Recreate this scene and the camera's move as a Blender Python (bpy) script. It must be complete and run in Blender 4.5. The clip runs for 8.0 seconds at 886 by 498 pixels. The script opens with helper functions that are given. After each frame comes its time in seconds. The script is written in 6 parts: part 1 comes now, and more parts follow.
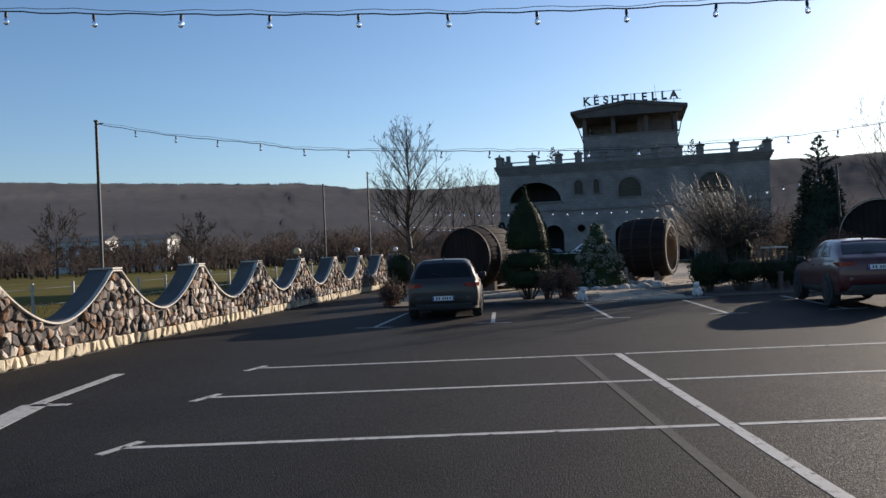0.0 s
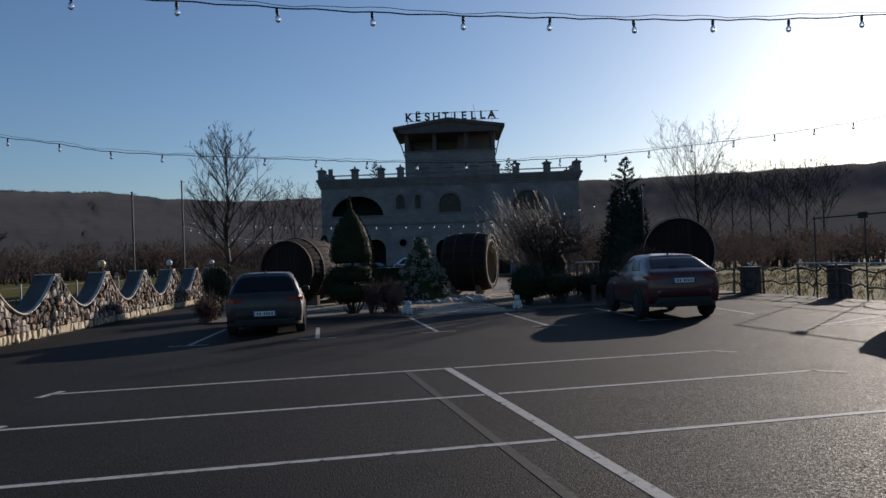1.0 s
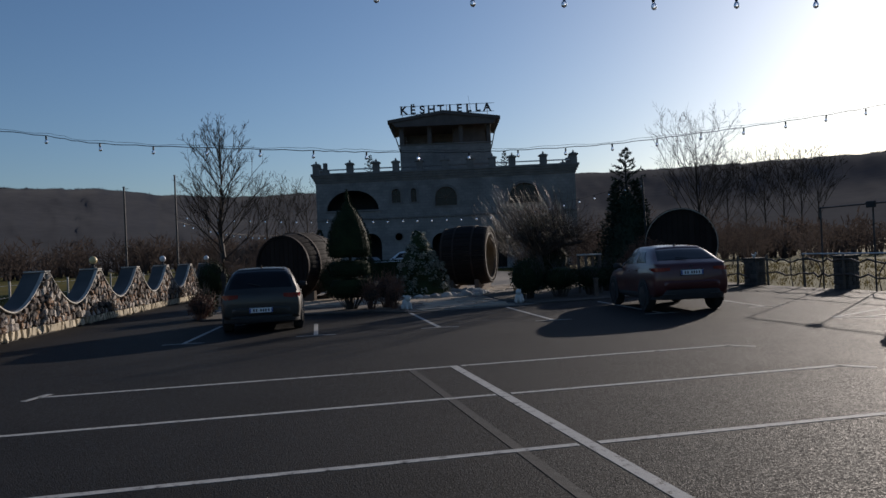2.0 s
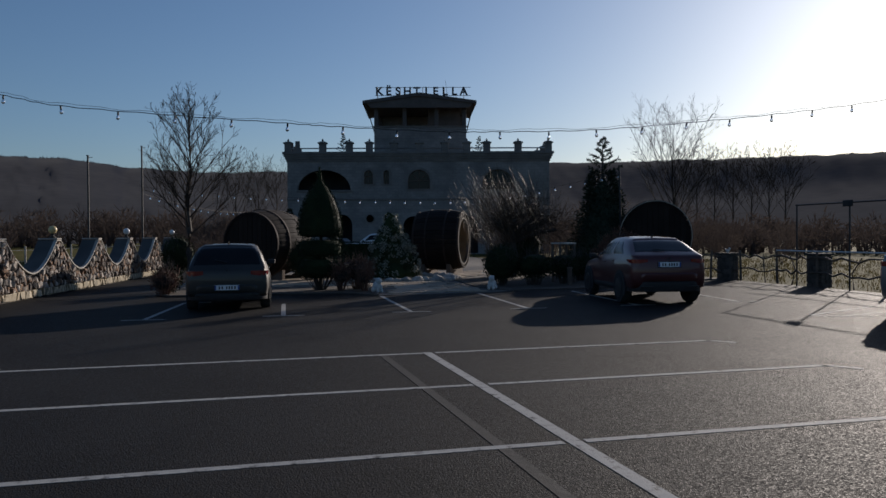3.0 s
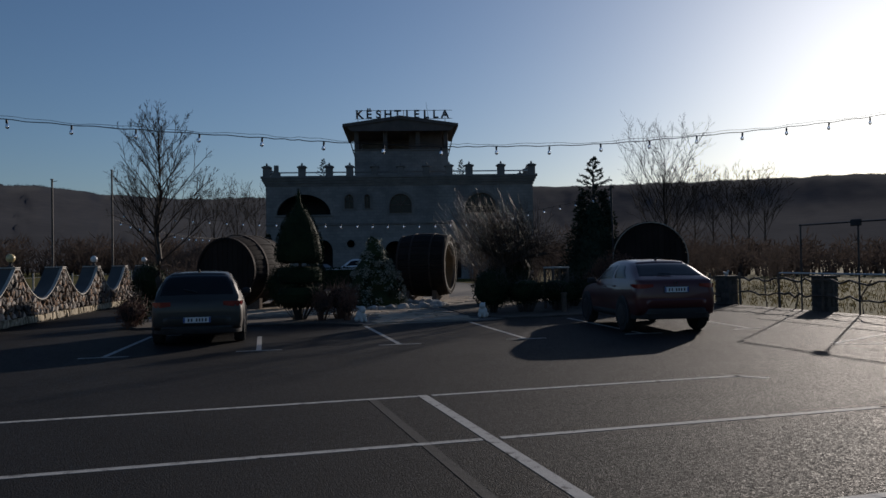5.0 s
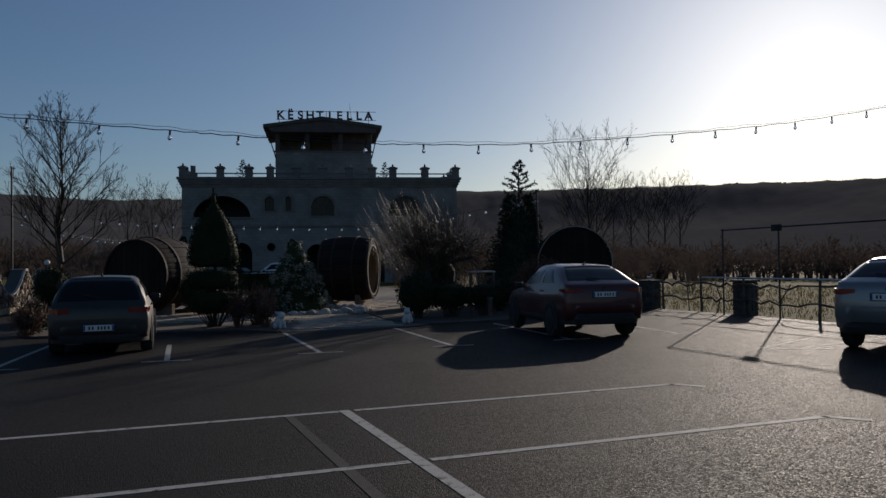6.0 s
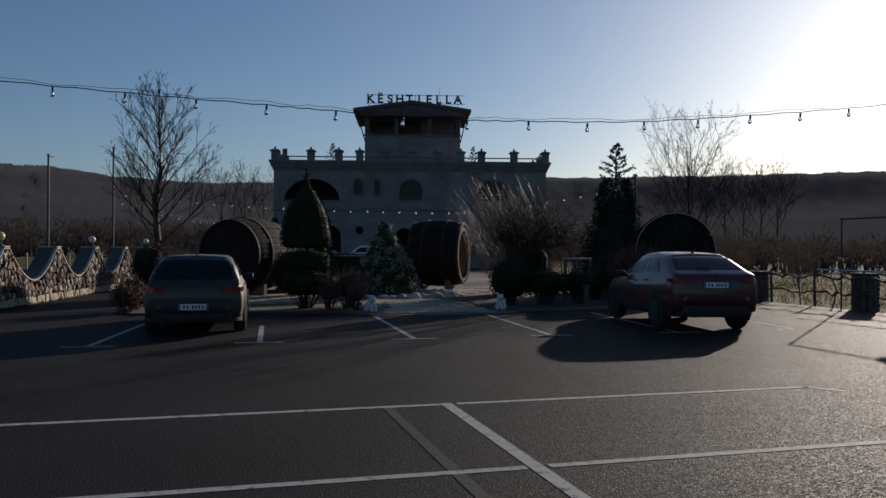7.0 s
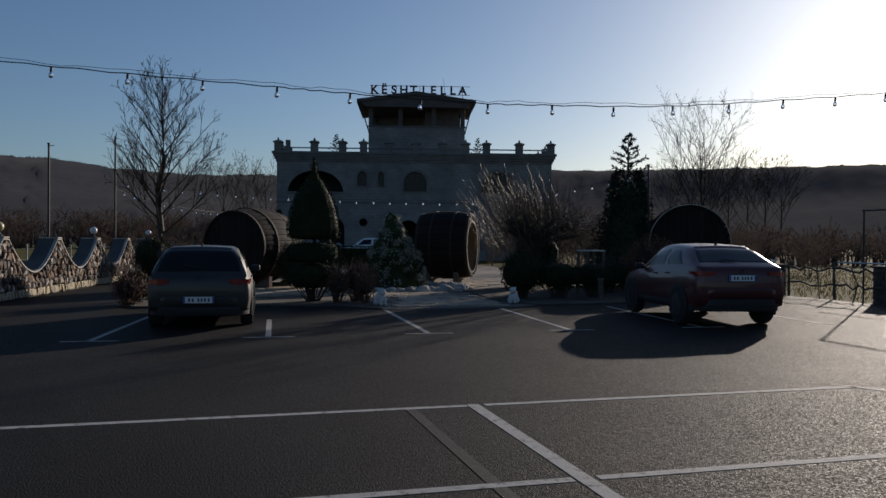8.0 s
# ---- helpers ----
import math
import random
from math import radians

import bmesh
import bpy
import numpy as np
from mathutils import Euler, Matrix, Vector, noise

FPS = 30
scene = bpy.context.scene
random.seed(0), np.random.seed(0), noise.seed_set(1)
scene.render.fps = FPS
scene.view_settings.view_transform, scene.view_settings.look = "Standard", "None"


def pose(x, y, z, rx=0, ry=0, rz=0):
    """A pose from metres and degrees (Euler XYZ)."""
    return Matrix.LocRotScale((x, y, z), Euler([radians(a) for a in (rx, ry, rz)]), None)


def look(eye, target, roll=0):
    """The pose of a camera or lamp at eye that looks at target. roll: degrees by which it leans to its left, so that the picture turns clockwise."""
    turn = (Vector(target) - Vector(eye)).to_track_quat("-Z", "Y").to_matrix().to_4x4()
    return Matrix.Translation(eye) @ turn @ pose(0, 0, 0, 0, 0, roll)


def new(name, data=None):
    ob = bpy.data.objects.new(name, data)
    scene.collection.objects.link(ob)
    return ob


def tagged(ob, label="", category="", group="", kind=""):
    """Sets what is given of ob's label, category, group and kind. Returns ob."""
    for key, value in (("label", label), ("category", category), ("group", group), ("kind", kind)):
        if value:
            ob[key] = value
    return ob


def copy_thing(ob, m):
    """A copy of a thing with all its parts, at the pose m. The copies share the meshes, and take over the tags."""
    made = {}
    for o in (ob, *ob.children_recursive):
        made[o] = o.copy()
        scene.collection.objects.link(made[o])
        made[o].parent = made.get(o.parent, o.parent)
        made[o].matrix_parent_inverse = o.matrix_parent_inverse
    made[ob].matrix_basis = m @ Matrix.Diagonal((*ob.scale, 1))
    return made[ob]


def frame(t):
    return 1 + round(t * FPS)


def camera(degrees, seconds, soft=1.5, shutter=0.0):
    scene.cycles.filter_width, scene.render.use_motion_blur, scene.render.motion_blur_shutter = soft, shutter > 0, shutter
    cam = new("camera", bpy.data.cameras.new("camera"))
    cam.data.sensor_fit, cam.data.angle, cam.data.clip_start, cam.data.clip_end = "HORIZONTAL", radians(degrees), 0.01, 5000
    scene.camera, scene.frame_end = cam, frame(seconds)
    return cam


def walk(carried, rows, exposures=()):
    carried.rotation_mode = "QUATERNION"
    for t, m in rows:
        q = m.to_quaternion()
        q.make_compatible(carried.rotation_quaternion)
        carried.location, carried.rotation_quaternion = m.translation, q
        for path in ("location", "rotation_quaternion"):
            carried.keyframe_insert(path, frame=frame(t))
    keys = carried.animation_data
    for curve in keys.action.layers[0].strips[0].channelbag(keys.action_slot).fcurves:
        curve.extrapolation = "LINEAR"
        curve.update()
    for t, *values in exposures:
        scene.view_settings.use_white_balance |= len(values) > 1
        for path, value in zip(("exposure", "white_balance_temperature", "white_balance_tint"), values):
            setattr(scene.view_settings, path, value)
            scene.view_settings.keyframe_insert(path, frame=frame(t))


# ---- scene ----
cam = camera(57.4, 8.0)
PATH = [
    (0, (-2.394, -7.385, 1.686), (-2.43, -5.385, 1.69), -2.4),
    (0.5, (-2.454, -7.14, 1.695), (-2.099, -5.172, 1.708), -1.8),
    (1, (-2.485, -6.923, 1.664), (-2.081, -4.965, 1.686), -2.1),
    (1.5, (-2.518, -6.623, 1.667), (-2.127, -4.662, 1.689), -3.1),
    (3, (-2.529, -5.865, 1.621), (-2.04, -3.925, 1.588), -0.4),
    (3.5, (-2.488, -5.477, 1.647), (-2.002, -3.538, 1.646), -0.2),
    (4, (-2.508, -5.118, 1.635), (-2.012, -3.181, 1.639), -0.0),
    (4.2, (-2.476, -4.96, 1.674), (-1.955, -3.03, 1.686), -0.6),
    (5.5, (-2.313, -4.175, 1.612), (-1.76, -2.254, 1.645), -1.2),
    (6, (-2.206, -3.796, 1.631), (-1.489, -1.929, 1.665), -0.8),
    (6.5, (-2.174, -3.369, 1.577), (-1.493, -1.489, 1.576), -0.6),
    (7, (-2.229, -3.043, 1.602), (-1.71, -1.111, 1.602), 0.3),
    (7.5, (-2.302, -2.733, 1.62), (-1.782, -0.801, 1.623), 0.2),
    (8, (-2.312, -2.409, 1.571), (-1.797, -0.477, 1.553), 0.4),
]
EXPO = [(0.0, 0.95, 6000, 12), (0.5, 0.5, 5800, 12), (1.0, 0.17, 5780, 12), (3.0, -0.2, 5720, 12), (4.0, -0.45, 5650, 12), (5.5, -0.4, 5850, 12), (6.0, -0.5, 5900, 12), (6.5, -0.45, 5900, 12), (7.0, -0.25, 5900, 12), (8.0, -0.2, 5900, 12)]
walk(cam, [(t, look(eye, target, roll)) for t, eye, target, roll in PATH], exposures=EXPO)

# ---- world and sun ----
SUN_AZ, SUN_EL = 46.0, 14.5          # degrees from +y towards +x, degrees above the horizon
SUN_DIR = Vector((math.sin(radians(SUN_AZ)) * math.cos(radians(SUN_EL)),
                  math.cos(radians(SUN_AZ)) * math.cos(radians(SUN_EL)), math.sin(radians(SUN_EL))))
world = bpy.data.worlds.new("sky")
scene.world = world
world.use_nodes = True
wn = world.node_tree.nodes
sky = wn.new("ShaderNodeTexSky")
sky.sky_type = "NISHITA"
sky.sun_disc = False
sky.sun_elevation = radians(SUN_EL)
sky.sun_rotation = radians(SUN_AZ)
sky.altitude = 350
sky.air_density = 1.0
sky.dust_density = 0.95
sky.ozone_density = 3.0
wn["Background"].inputs["Strength"].default_value = 0.076
world.node_tree.links.new(sky.outputs["Color"], wn["Background"].inputs["Color"])
sun = new("sun", bpy.data.lights.new("sun", "SUN"))
sun.data.energy, sun.data.angle, sun.data.color = 4.6, radians(0.55), (1.0, 0.83, 0.64)
sun.matrix_world = look(SUN_DIR * 300, (0, 0, 0))

# ---- materials ----


def ramp_node(nt, stops):
    r = nt.nodes.new("ShaderNodeValToRGB")
    els = r.color_ramp.elements
    while len(els) < len(stops):
        els.new(0.5)
    for e, (p, c) in zip(els, stops):
        e.position, e.color = p, (*c, 1)
    return r


def material(name, a, b, rough=0.7, scale=3.0, fine=60.0, bump=0.2, metal=0.0, vary="", rough2=None, coat=0.0, spread=0.35, spec=0.5, thin=0.0, sheen=0.0):
    """Two-scale mix of the colours a and b, with grain and relief. vary: object or island gives each piece its own shade."""
    m = bpy.data.materials.new(name)
    m.use_nodes = True
    nt = m.node_tree
    n, k = nt.nodes, nt.links
    p = n["Principled BSDF"]
    co = n.new("ShaderNodeTexCoord")
    n1, n2 = n.new("ShaderNodeTexNoise"), n.new("ShaderNodeTexNoise")
    n1.inputs["Scale"].default_value, n2.inputs["Scale"].default_value = scale, fine
    n1.inputs["Detail"].default_value, n2.inputs["Detail"].default_value = 5, 3
    geo = n.new("ShaderNodeNewGeometry")
    for t in (n1, n2):
        k.new(geo.outputs["Position"], t.inputs["Vector"])
    mix = n.new("ShaderNodeMath")
    mix.operation = "MULTIPLY_ADD"
    k.new(n2.outputs["Fac"], mix.inputs[0])
    mix.inputs[1].default_value = 0.45
    k.new(n1.outputs["Fac"], mix.inputs[2])
    fac = mix.outputs[0]
    if vary:
        src = n.new("ShaderNodeObjectInfo").outputs["Random"] if vary == "object" else geo.outputs["Random Per Island"]
        add = n.new("ShaderNodeMath")
        add.operation = "MULTIPLY_ADD"
        k.new(src, add.inputs[0])
        add.inputs[1].default_value = spread
        k.new(fac, add.inputs[2])
        sub = n.new("ShaderNodeMath")
        sub.operation = "SUBTRACT"
        k.new(add.outputs[0], sub.inputs[0])
        sub.inputs[1].default_value = spread / 2
        fac = sub.outputs[0]
    r = ramp_node(nt, [(0.42, a), (1.02, b)] if not isinstance(a, list) else a)
    k.new(fac, r.inputs["Fac"])
    k.new(r.outputs["Color"], p.inputs["Base Color"])
    p.inputs["Metallic"].default_value = metal
    p.inputs["Coat Weight"].default_value = coat
    p.inputs["Specular IOR Level"].default_value = spec
    p.inputs["Sheen Weight"].default_value = sheen
    p.inputs["Sheen Roughness"].default_value = 0.45
    rr = n.new("ShaderNodeMapRange")
    k.new(n1.outputs["Fac"], rr.inputs["Value"])
    rr.inputs["From Min"].default_value, rr.inputs["From Max"].default_value = 0.3, 0.7
    rr.inputs["To Min"].default_value, rr.inputs["To Max"].default_value = rough, rough2 if rough2 is not None else min(1, rough + 0.12)
    k.new(rr.outputs["Result"], p.inputs["Roughness"])
    if bump:
        bp = n.new("ShaderNodeBump")
        bp.inputs["Strength"].default_value = bump
        bp.inputs["Distance"].default_value = 0.02
        k.new(mix.outputs[0], bp.inputs["Height"])
        k.new(bp.outputs["Normal"], p.inputs["Normal"])
    if thin:
        tr, ms = n.new("ShaderNodeBsdfTranslucent"), n.new("ShaderNodeMixShader")
        ms.inputs["Fac"].default_value = thin
        k.new(r.outputs["Color"], tr.inputs["Color"])
        k.new(p.outputs["BSDF"], ms.inputs[1])
        k.new(tr.outputs["BSDF"], ms.inputs[2])
        k.new(ms.outputs["Shader"], n["Material Output"].inputs["Surface"])
    return m


def glass(name, color=(1, 1, 1), rough=0.02):
    m = bpy.data.materials.new(name)
    m.use_nodes = True
    p = m.node_tree.nodes["Principled BSDF"]
    p.inputs["Base Color"].default_value = (*color, 1)
    p.inputs["Roughness"].default_value = rough
    p.inputs["Transmission Weight"].default_value = 1.0
    p.inputs["IOR"].default_value = 1.45
    return m


def asphalt_material():
    """Worn asphalt: grains of pale grit, wide patches, darker tyre lanes and fine cracks."""
    m = material("asphalt", (0.011, 0.0103, 0.0103), (0.0275, 0.0257, 0.0248), 0.66, 0.45, 240, 0.3, rough2=0.84, spec=0.11)
    nt = m.node_tree
    n, k = nt.nodes, nt.links
    p = n["Principled BSDF"]
    base = p.inputs["Base Color"].links[0].from_socket
    geo = n.new("ShaderNodeNewGeometry")
    grit = n.new("ShaderNodeTexVoronoi")
    grit.inputs["Scale"].default_value = 72
    k.new(geo.outputs["Position"], grit.inputs["Vector"])
    speck = ramp_node(nt, [(0.0, (3.4, 3.25, 3.1)), (0.2, (1.3, 1.3, 1.3)), (0.4, (0.66, 0.66, 0.66))])
    k.new(grit.outputs["Distance"], speck.inputs["Fac"])
    mul = n.new("ShaderNodeMix")
    mul.data_type, mul.blend_type = "RGBA", "MULTIPLY"
    mul.inputs["Factor"].default_value = 1
    k.new(base, mul.inputs["A"])
    k.new(speck.outputs["Color"], mul.inputs["B"])
    stain = n.new("ShaderNodeTexNoise")
    stain.inputs["Scale"].default_value = 0.9
    stain.inputs["Detail"].default_value = 6
    stain.inputs["Distortion"].default_value = 0.6
    k.new(geo.outputs["Position"], stain.inputs["Vector"])
    sr = ramp_node(nt, [(0.28, (0.62, 0.62, 0.63)), (0.42, (1, 1, 1)), (0.66, (1, 1, 1)), (0.8, (1.22, 1.2, 1.16))])
    k.new(stain.outputs["Fac"], sr.inputs["Fac"])
    mul2 = n.new("ShaderNodeMix")
    mul2.data_type, mul2.blend_type = "RGBA", "MULTIPLY"
    mul2.inputs["Factor"].default_value = 1
    k.new(mul.outputs["Result"], mul2.inputs["A"])
    k.new(sr.outputs["Color"], mul2.inputs["B"])
    k.new(mul2.outputs["Result"], p.inputs["Base Color"])
    sep, gl = n.new("ShaderNodeSeparateColor"), n.new("ShaderNodeMapRange")
    k.new(grit.outputs["Color"], sep.inputs["Color"])
    k.new(sep.outputs["Red"], gl.inputs["Value"])
    gl.inputs["To Min"].default_value, gl.inputs["To Max"].default_value = 0.56, 0.98
    k.new(gl.outputs["Result"], p.inputs["Roughness"])
    bump2 = n.new("ShaderNodeBump")
    bump2.inputs["Strength"].default_value = 0.85
    bump2.inputs["Distance"].default_value = 0.006
    k.new(grit.outputs["Distance"], bump2.inputs["Height"])
    k.new(p.inputs["Normal"].links[0].from_socket, bump2.inputs["Normal"])
    k.new(bump2.outputs["Normal"], p.inputs["Normal"])
    return m


def worn_paint(name, color):
    """Road paint with worn-through holes."""
    m = material(name, [(0.48, tuple(min(0.035, 0.5 * c) for c in color)), (0.68, color)], None, 0.72, 10, 100, 0.25, spec=0.2)
    return m


def masonry_material():
    """Squared grey stone in courses, with mortar lines and rain streaks."""
    m = material("castle_stone", (0.135, 0.13, 0.127), (0.30, 0.285, 0.27), 0.85, 0.6, 14, 0.4)
    nt = m.node_tree
    n, k = nt.nodes, nt.links
    p = n["Principled BSDF"]
    base = p.inputs["Base Color"].links[0].from_socket
    co = n.new("ShaderNodeTexCoord")
    mp = n.new("ShaderNodeMapping")
    mp.inputs["Rotation"].default_value = (radians(90), 0, 0)
    k.new(co.outputs["Object"], mp.inputs["Vector"])
    br = n.new("ShaderNodeTexBrick")
    br.inputs["Scale"].default_value = 1.0
    br.inputs["Brick Width"].default_value, br.inputs["Row Height"].default_value = 0.55, 0.27
    br.inputs["Mortar Size"].default_value = 0.02
    br.inputs["Color1"].default_value, br.inputs["Color2"].default_value = (0.88, 0.88, 0.88, 1), (1.08, 1.07, 1.05, 1)
    br.inputs["Mortar"].default_value = (0.82, 0.82, 0.82, 1)
    k.new(mp.outputs["Vector"], br.inputs["Vector"])
    mul = n.new("ShaderNodeMix")
    mul.data_type, mul.blend_type = "RGBA", "MULTIPLY"
    mul.inputs["Factor"].default_value = 1
    k.new(base, mul.inputs["A"])
    k.new(br.outputs["Color"], mul.inputs["B"])
    k.new(mul.outputs["Result"], p.inputs["Base Color"])
    return m


def timber_material():
    """Old barrel staves: grain along the staves."""
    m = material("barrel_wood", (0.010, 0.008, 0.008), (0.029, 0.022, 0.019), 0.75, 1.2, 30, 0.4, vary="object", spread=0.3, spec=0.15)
    return m


M_ASPHALT = asphalt_material()
M_LINE = worn_paint("white_road_paint", (0.37, 0.37, 0.355))
M_GHOST = worn_paint("faded_road_paint", (0.030, 0.029, 0.0285))
M_GRASS = material("winter_grass", [(0.40, (0.045, 0.047, 0.008)), (0.66, (0.088, 0.078, 0.016)), (1.0, (0.14, 0.11, 0.032))], None, 0.95, 0.08, 7, 0.5, spec=0.05)
M_TUFT = material("dry_grass_blades", (0.05, 0.046, 0.018), (0.13, 0.105, 0.045), 0.9, 0.5, 9, 0.0, vary="island", spec=0.1, thin=0.5)
M_SOIL = material("garden_soil", (0.035, 0.025, 0.018), (0.09, 0.07, 0.05), 0.95, 1.5, 30, 0.8)
M_FLAG = material("flagstone", (0.21, 0.165, 0.115), (0.46, 0.37, 0.265), 0.75, 2.0, 25, 0.4, vary="object", spread=0.45)
M_JOINT = material("mortar_bed", (0.07, 0.062, 0.054), (0.15, 0.135, 0.115), 0.9, 1.2, 30, 0.4)
RUBBLE = [(0.38, (0.018, 0.016, 0.016)), (0.52, (0.066, 0.052, 0.044)), (0.63, (0.15, 0.115, 0.092)), (0.74, (0.055, 0.05, 0.05)), (0.82, (0.30, 0.15, 0.055)), (0.90, (0.13, 0.095, 0.075)), (1.06, (0.44, 0.39, 0.33))]
M_RUBBLE = material("rubble_stone", RUBBLE, None, 0.75, 4, 35, 0.6, vary="object", spread=0.75)
M_RUBBLE_ISLE = material("rubble_stone_far", RUBBLE, None, 0.75, 4, 35, 0.6, vary="island", spread=0.75)
M_CREAM = material("cream_limestone", (0.34, 0.285, 0.19), (0.58, 0.505, 0.37), 0.8, 3, 30, 0.4, vary="object", spread=0.25)
M_CREAM_ISLE = material("cream_limestone_far", (0.34, 0.285, 0.19), (0.58, 0.505, 0.37), 0.8, 3, 30, 0.4, vary="island", spread=0.25)
M_DARKMORTAR = material("dark_mortar", (0.04, 0.035, 0.03), (0.10, 0.09, 0.08), 0.95, 3, 40, 0.6)
M_PILLAR = material("dark_pillar_stone", (0.04, 0.033, 0.028), (0.12, 0.10, 0.085), 0.8, 4, 35, 0.5, vary="object")
M_CONCRETE = material("smooth_concrete", (0.045, 0.045, 0.046), (0.105, 0.104, 0.10), 0.8, 1.5, 30, 0.3)
M_COPING = material("white_coping", (0.24, 0.22, 0.19), (0.56, 0.53, 0.47), 0.7, 4, 40, 0.25)
M_CASTLE = masonry_material()
M_CASTLE_TRIM = material("castle_trim_stone", (0.11, 0.105, 0.10), (0.23, 0.215, 0.20), 0.85, 1.0, 12, 0.4)
M_DARKROOM = material("shaded_room_tone", (0.02, 0.02, 0.022), (0.05, 0.05, 0.052), 0.9, 1, 10, 0.1)
M_ROOF = material("roof_boarding", (0.06, 0.05, 0.045), (0.13, 0.11, 0.10), 0.7, 1.2, 20, 0.2)
M_LETTER = material("sign_letter", (0.02, 0.02, 0.025), (0.05, 0.05, 0.055), 0.45, 2, 30, 0.05)
M_STEEL = material("dark_steel", (0.03, 0.03, 0.032), (0.08, 0.078, 0.075), 0.5, 3, 40, 0.15, metal=0.6)
M_GALV = material("galvanised_steel", (0.35, 0.36, 0.37), (0.55, 0.56, 0.57), 0.35, 4, 40, 0.1, metal=0.9)
M_PIPE = material("pale_painted_pipe", (0.5, 0.5, 0.48), (0.7, 0.7, 0.68), 0.35, 4, 40, 0.1)
M_CABLE = material("black_cable", (0.012, 0.012, 0.013), (0.03, 0.03, 0.03), 0.6, 5, 40, 0.05)
M_BULB = glass("clear_bulb_glass")
M_WINDOW = material("window_glass", (0.008, 0.009, 0.011), (0.016, 0.018, 0.021), 0.08, 1, 3, 0.0, spec=0.22)
M_BARREL = timber_material()
# Pale so that the inside of the open barrel looks lit.
M_LINING = material("lit_look_lining", (0.22, 0.17, 0.11), (0.42, 0.34, 0.24), 0.6, 2, 30, 0.2)
M_HOOP = material("rusty_hoop", (0.018, 0.012, 0.010), (0.06, 0.04, 0.03), 0.75, 4, 30, 0.2, metal=0.2)
M_RIM = material("worn_steel_rim", (0.16, 0.15, 0.14), (0.3, 0.28, 0.26), 0.3, 4, 30, 0.1, metal=0.8)
# Distance haze is put into both hill colours as blue; sheen adds haze glow.
M_FORM = material("hazed_hill_woodland", [(0.42, (0.009, 0.013, 0.024)), (0.70, (0.019, 0.023, 0.036)), (1.0, (0.042, 0.043, 0.052))], None, 1.0, 0.012, 0.16, 0.25, spec=0.0, sheen=0.04)
M_HILLWOOD = material("hazed_hill_wood", (0.014, 0.018, 0.028), (0.05, 0.053, 0.066), 0.95, 0.02, 1.0, 0.0, vary="island", spec=0.0, thin=0.7)
M_BARK = material("grey_bark", (0.028, 0.024, 0.021), (0.085, 0.074, 0.062), 0.85, 6, 50, 0.5)
M_TWIG = material("bare_twig", (0.018, 0.014, 0.011), (0.055, 0.042, 0.033), 0.85, 4, 40, 0.1, vary="island", spec=0.3)
M_SHOOT = material("pale_shoot", (0.022, 0.016, 0.012), (0.17, 0.125, 0.088), 0.5, 3, 30, 0.1, vary="island", spread=0.9, spec=0.3)
M_BRUSH = material("brown_brush", (0.032, 0.025, 0.023), (0.11, 0.088, 0.075), 0.9, 0.2, 3, 0.0, vary="island", spec=0.1, thin=0.35)
M_YEW = material("clipped_evergreen", (0.008, 0.014, 0.007), (0.03, 0.045, 0.018), 0.7, 2, 25, 0.1, vary="island", spec=0.12)
M_CONIFER = material("conifer_needles", (0.013, 0.021, 0.015), (0.045, 0.062, 0.040), 0.7, 2, 25, 0.1, vary="island", spec=0.12)
M_SILVER = material("silvery_leaves", (0.10, 0.12, 0.09), (0.42, 0.42, 0.36), 0.6, 2, 25, 0.1, vary="island", spread=0.6)
M_REDTWIG = material("reddish_shrub", (0.07, 0.03, 0.02), (0.20, 0.10, 0.06), 0.7, 2, 25, 0.1, vary="island")
M_ROCK = material("pale_rock", (0.24, 0.22, 0.19), (0.52, 0.49, 0.44), 0.8, 2.5, 25, 0.7, vary="object")
M_STATUE = material("white_statue", (0.5, 0.48, 0.44), (0.75, 0.73, 0.69), 0.7, 6, 50, 0.3)
M_OLDWOOD = material("weathered_wood", (0.06, 0.045, 0.035), (0.17, 0.13, 0.10), 0.85, 4, 40, 0.5)
M_PLASTER = material("white_wall", (0.36, 0.36, 0.35), (0.5, 0.5, 0.48), 0.8, 0.5, 5, 0.1)
M_GLOBE_Y = material("yellowed_globe", (0.55, 0.42, 0.18), (0.72, 0.58, 0.30), 0.3, 5, 30, 0.05)
M_GLOBE_W = material("milky_globe", (0.55, 0.55, 0.55), (0.78, 0.78, 0.77), 0.25, 5, 30, 0.05)
M_TYRE = material("tyre_rubber", (0.012, 0.012, 0.012), (0.03, 0.03, 0.03), 0.8, 5, 50, 0.2)
M_ALLOY = material("alloy_rim", (0.08, 0.08, 0.083), (0.16, 0.16, 0.163), 0.4, 5, 30, 0.05, metal=0.9)
M_BLACKPL = material("black_plastic", (0.012, 0.012, 0.013), (0.03, 0.03, 0.032), 0.55, 8, 80, 0.15)
M_LAMPRED = material("red_lamp_lens", (0.16, 0.008, 0.008), (0.26, 0.016, 0.014), 0.15, 5, 30, 0.0, coat=0.8)
M_PLATE = material("number_plate_white", (0.7, 0.7, 0.7), (0.8, 0.8, 0.8), 0.4, 5, 30, 0.0)
M_PLATEBLUE = material("number_plate_blue", (0.02, 0.05, 0.25), (0.03, 0.07, 0.3), 0.4, 5, 30, 0.0)
M_CHROME = material("chrome", (0.6, 0.6, 0.6), (0.75, 0.75, 0.75), 0.12, 5, 30, 0.0, metal=1.0)
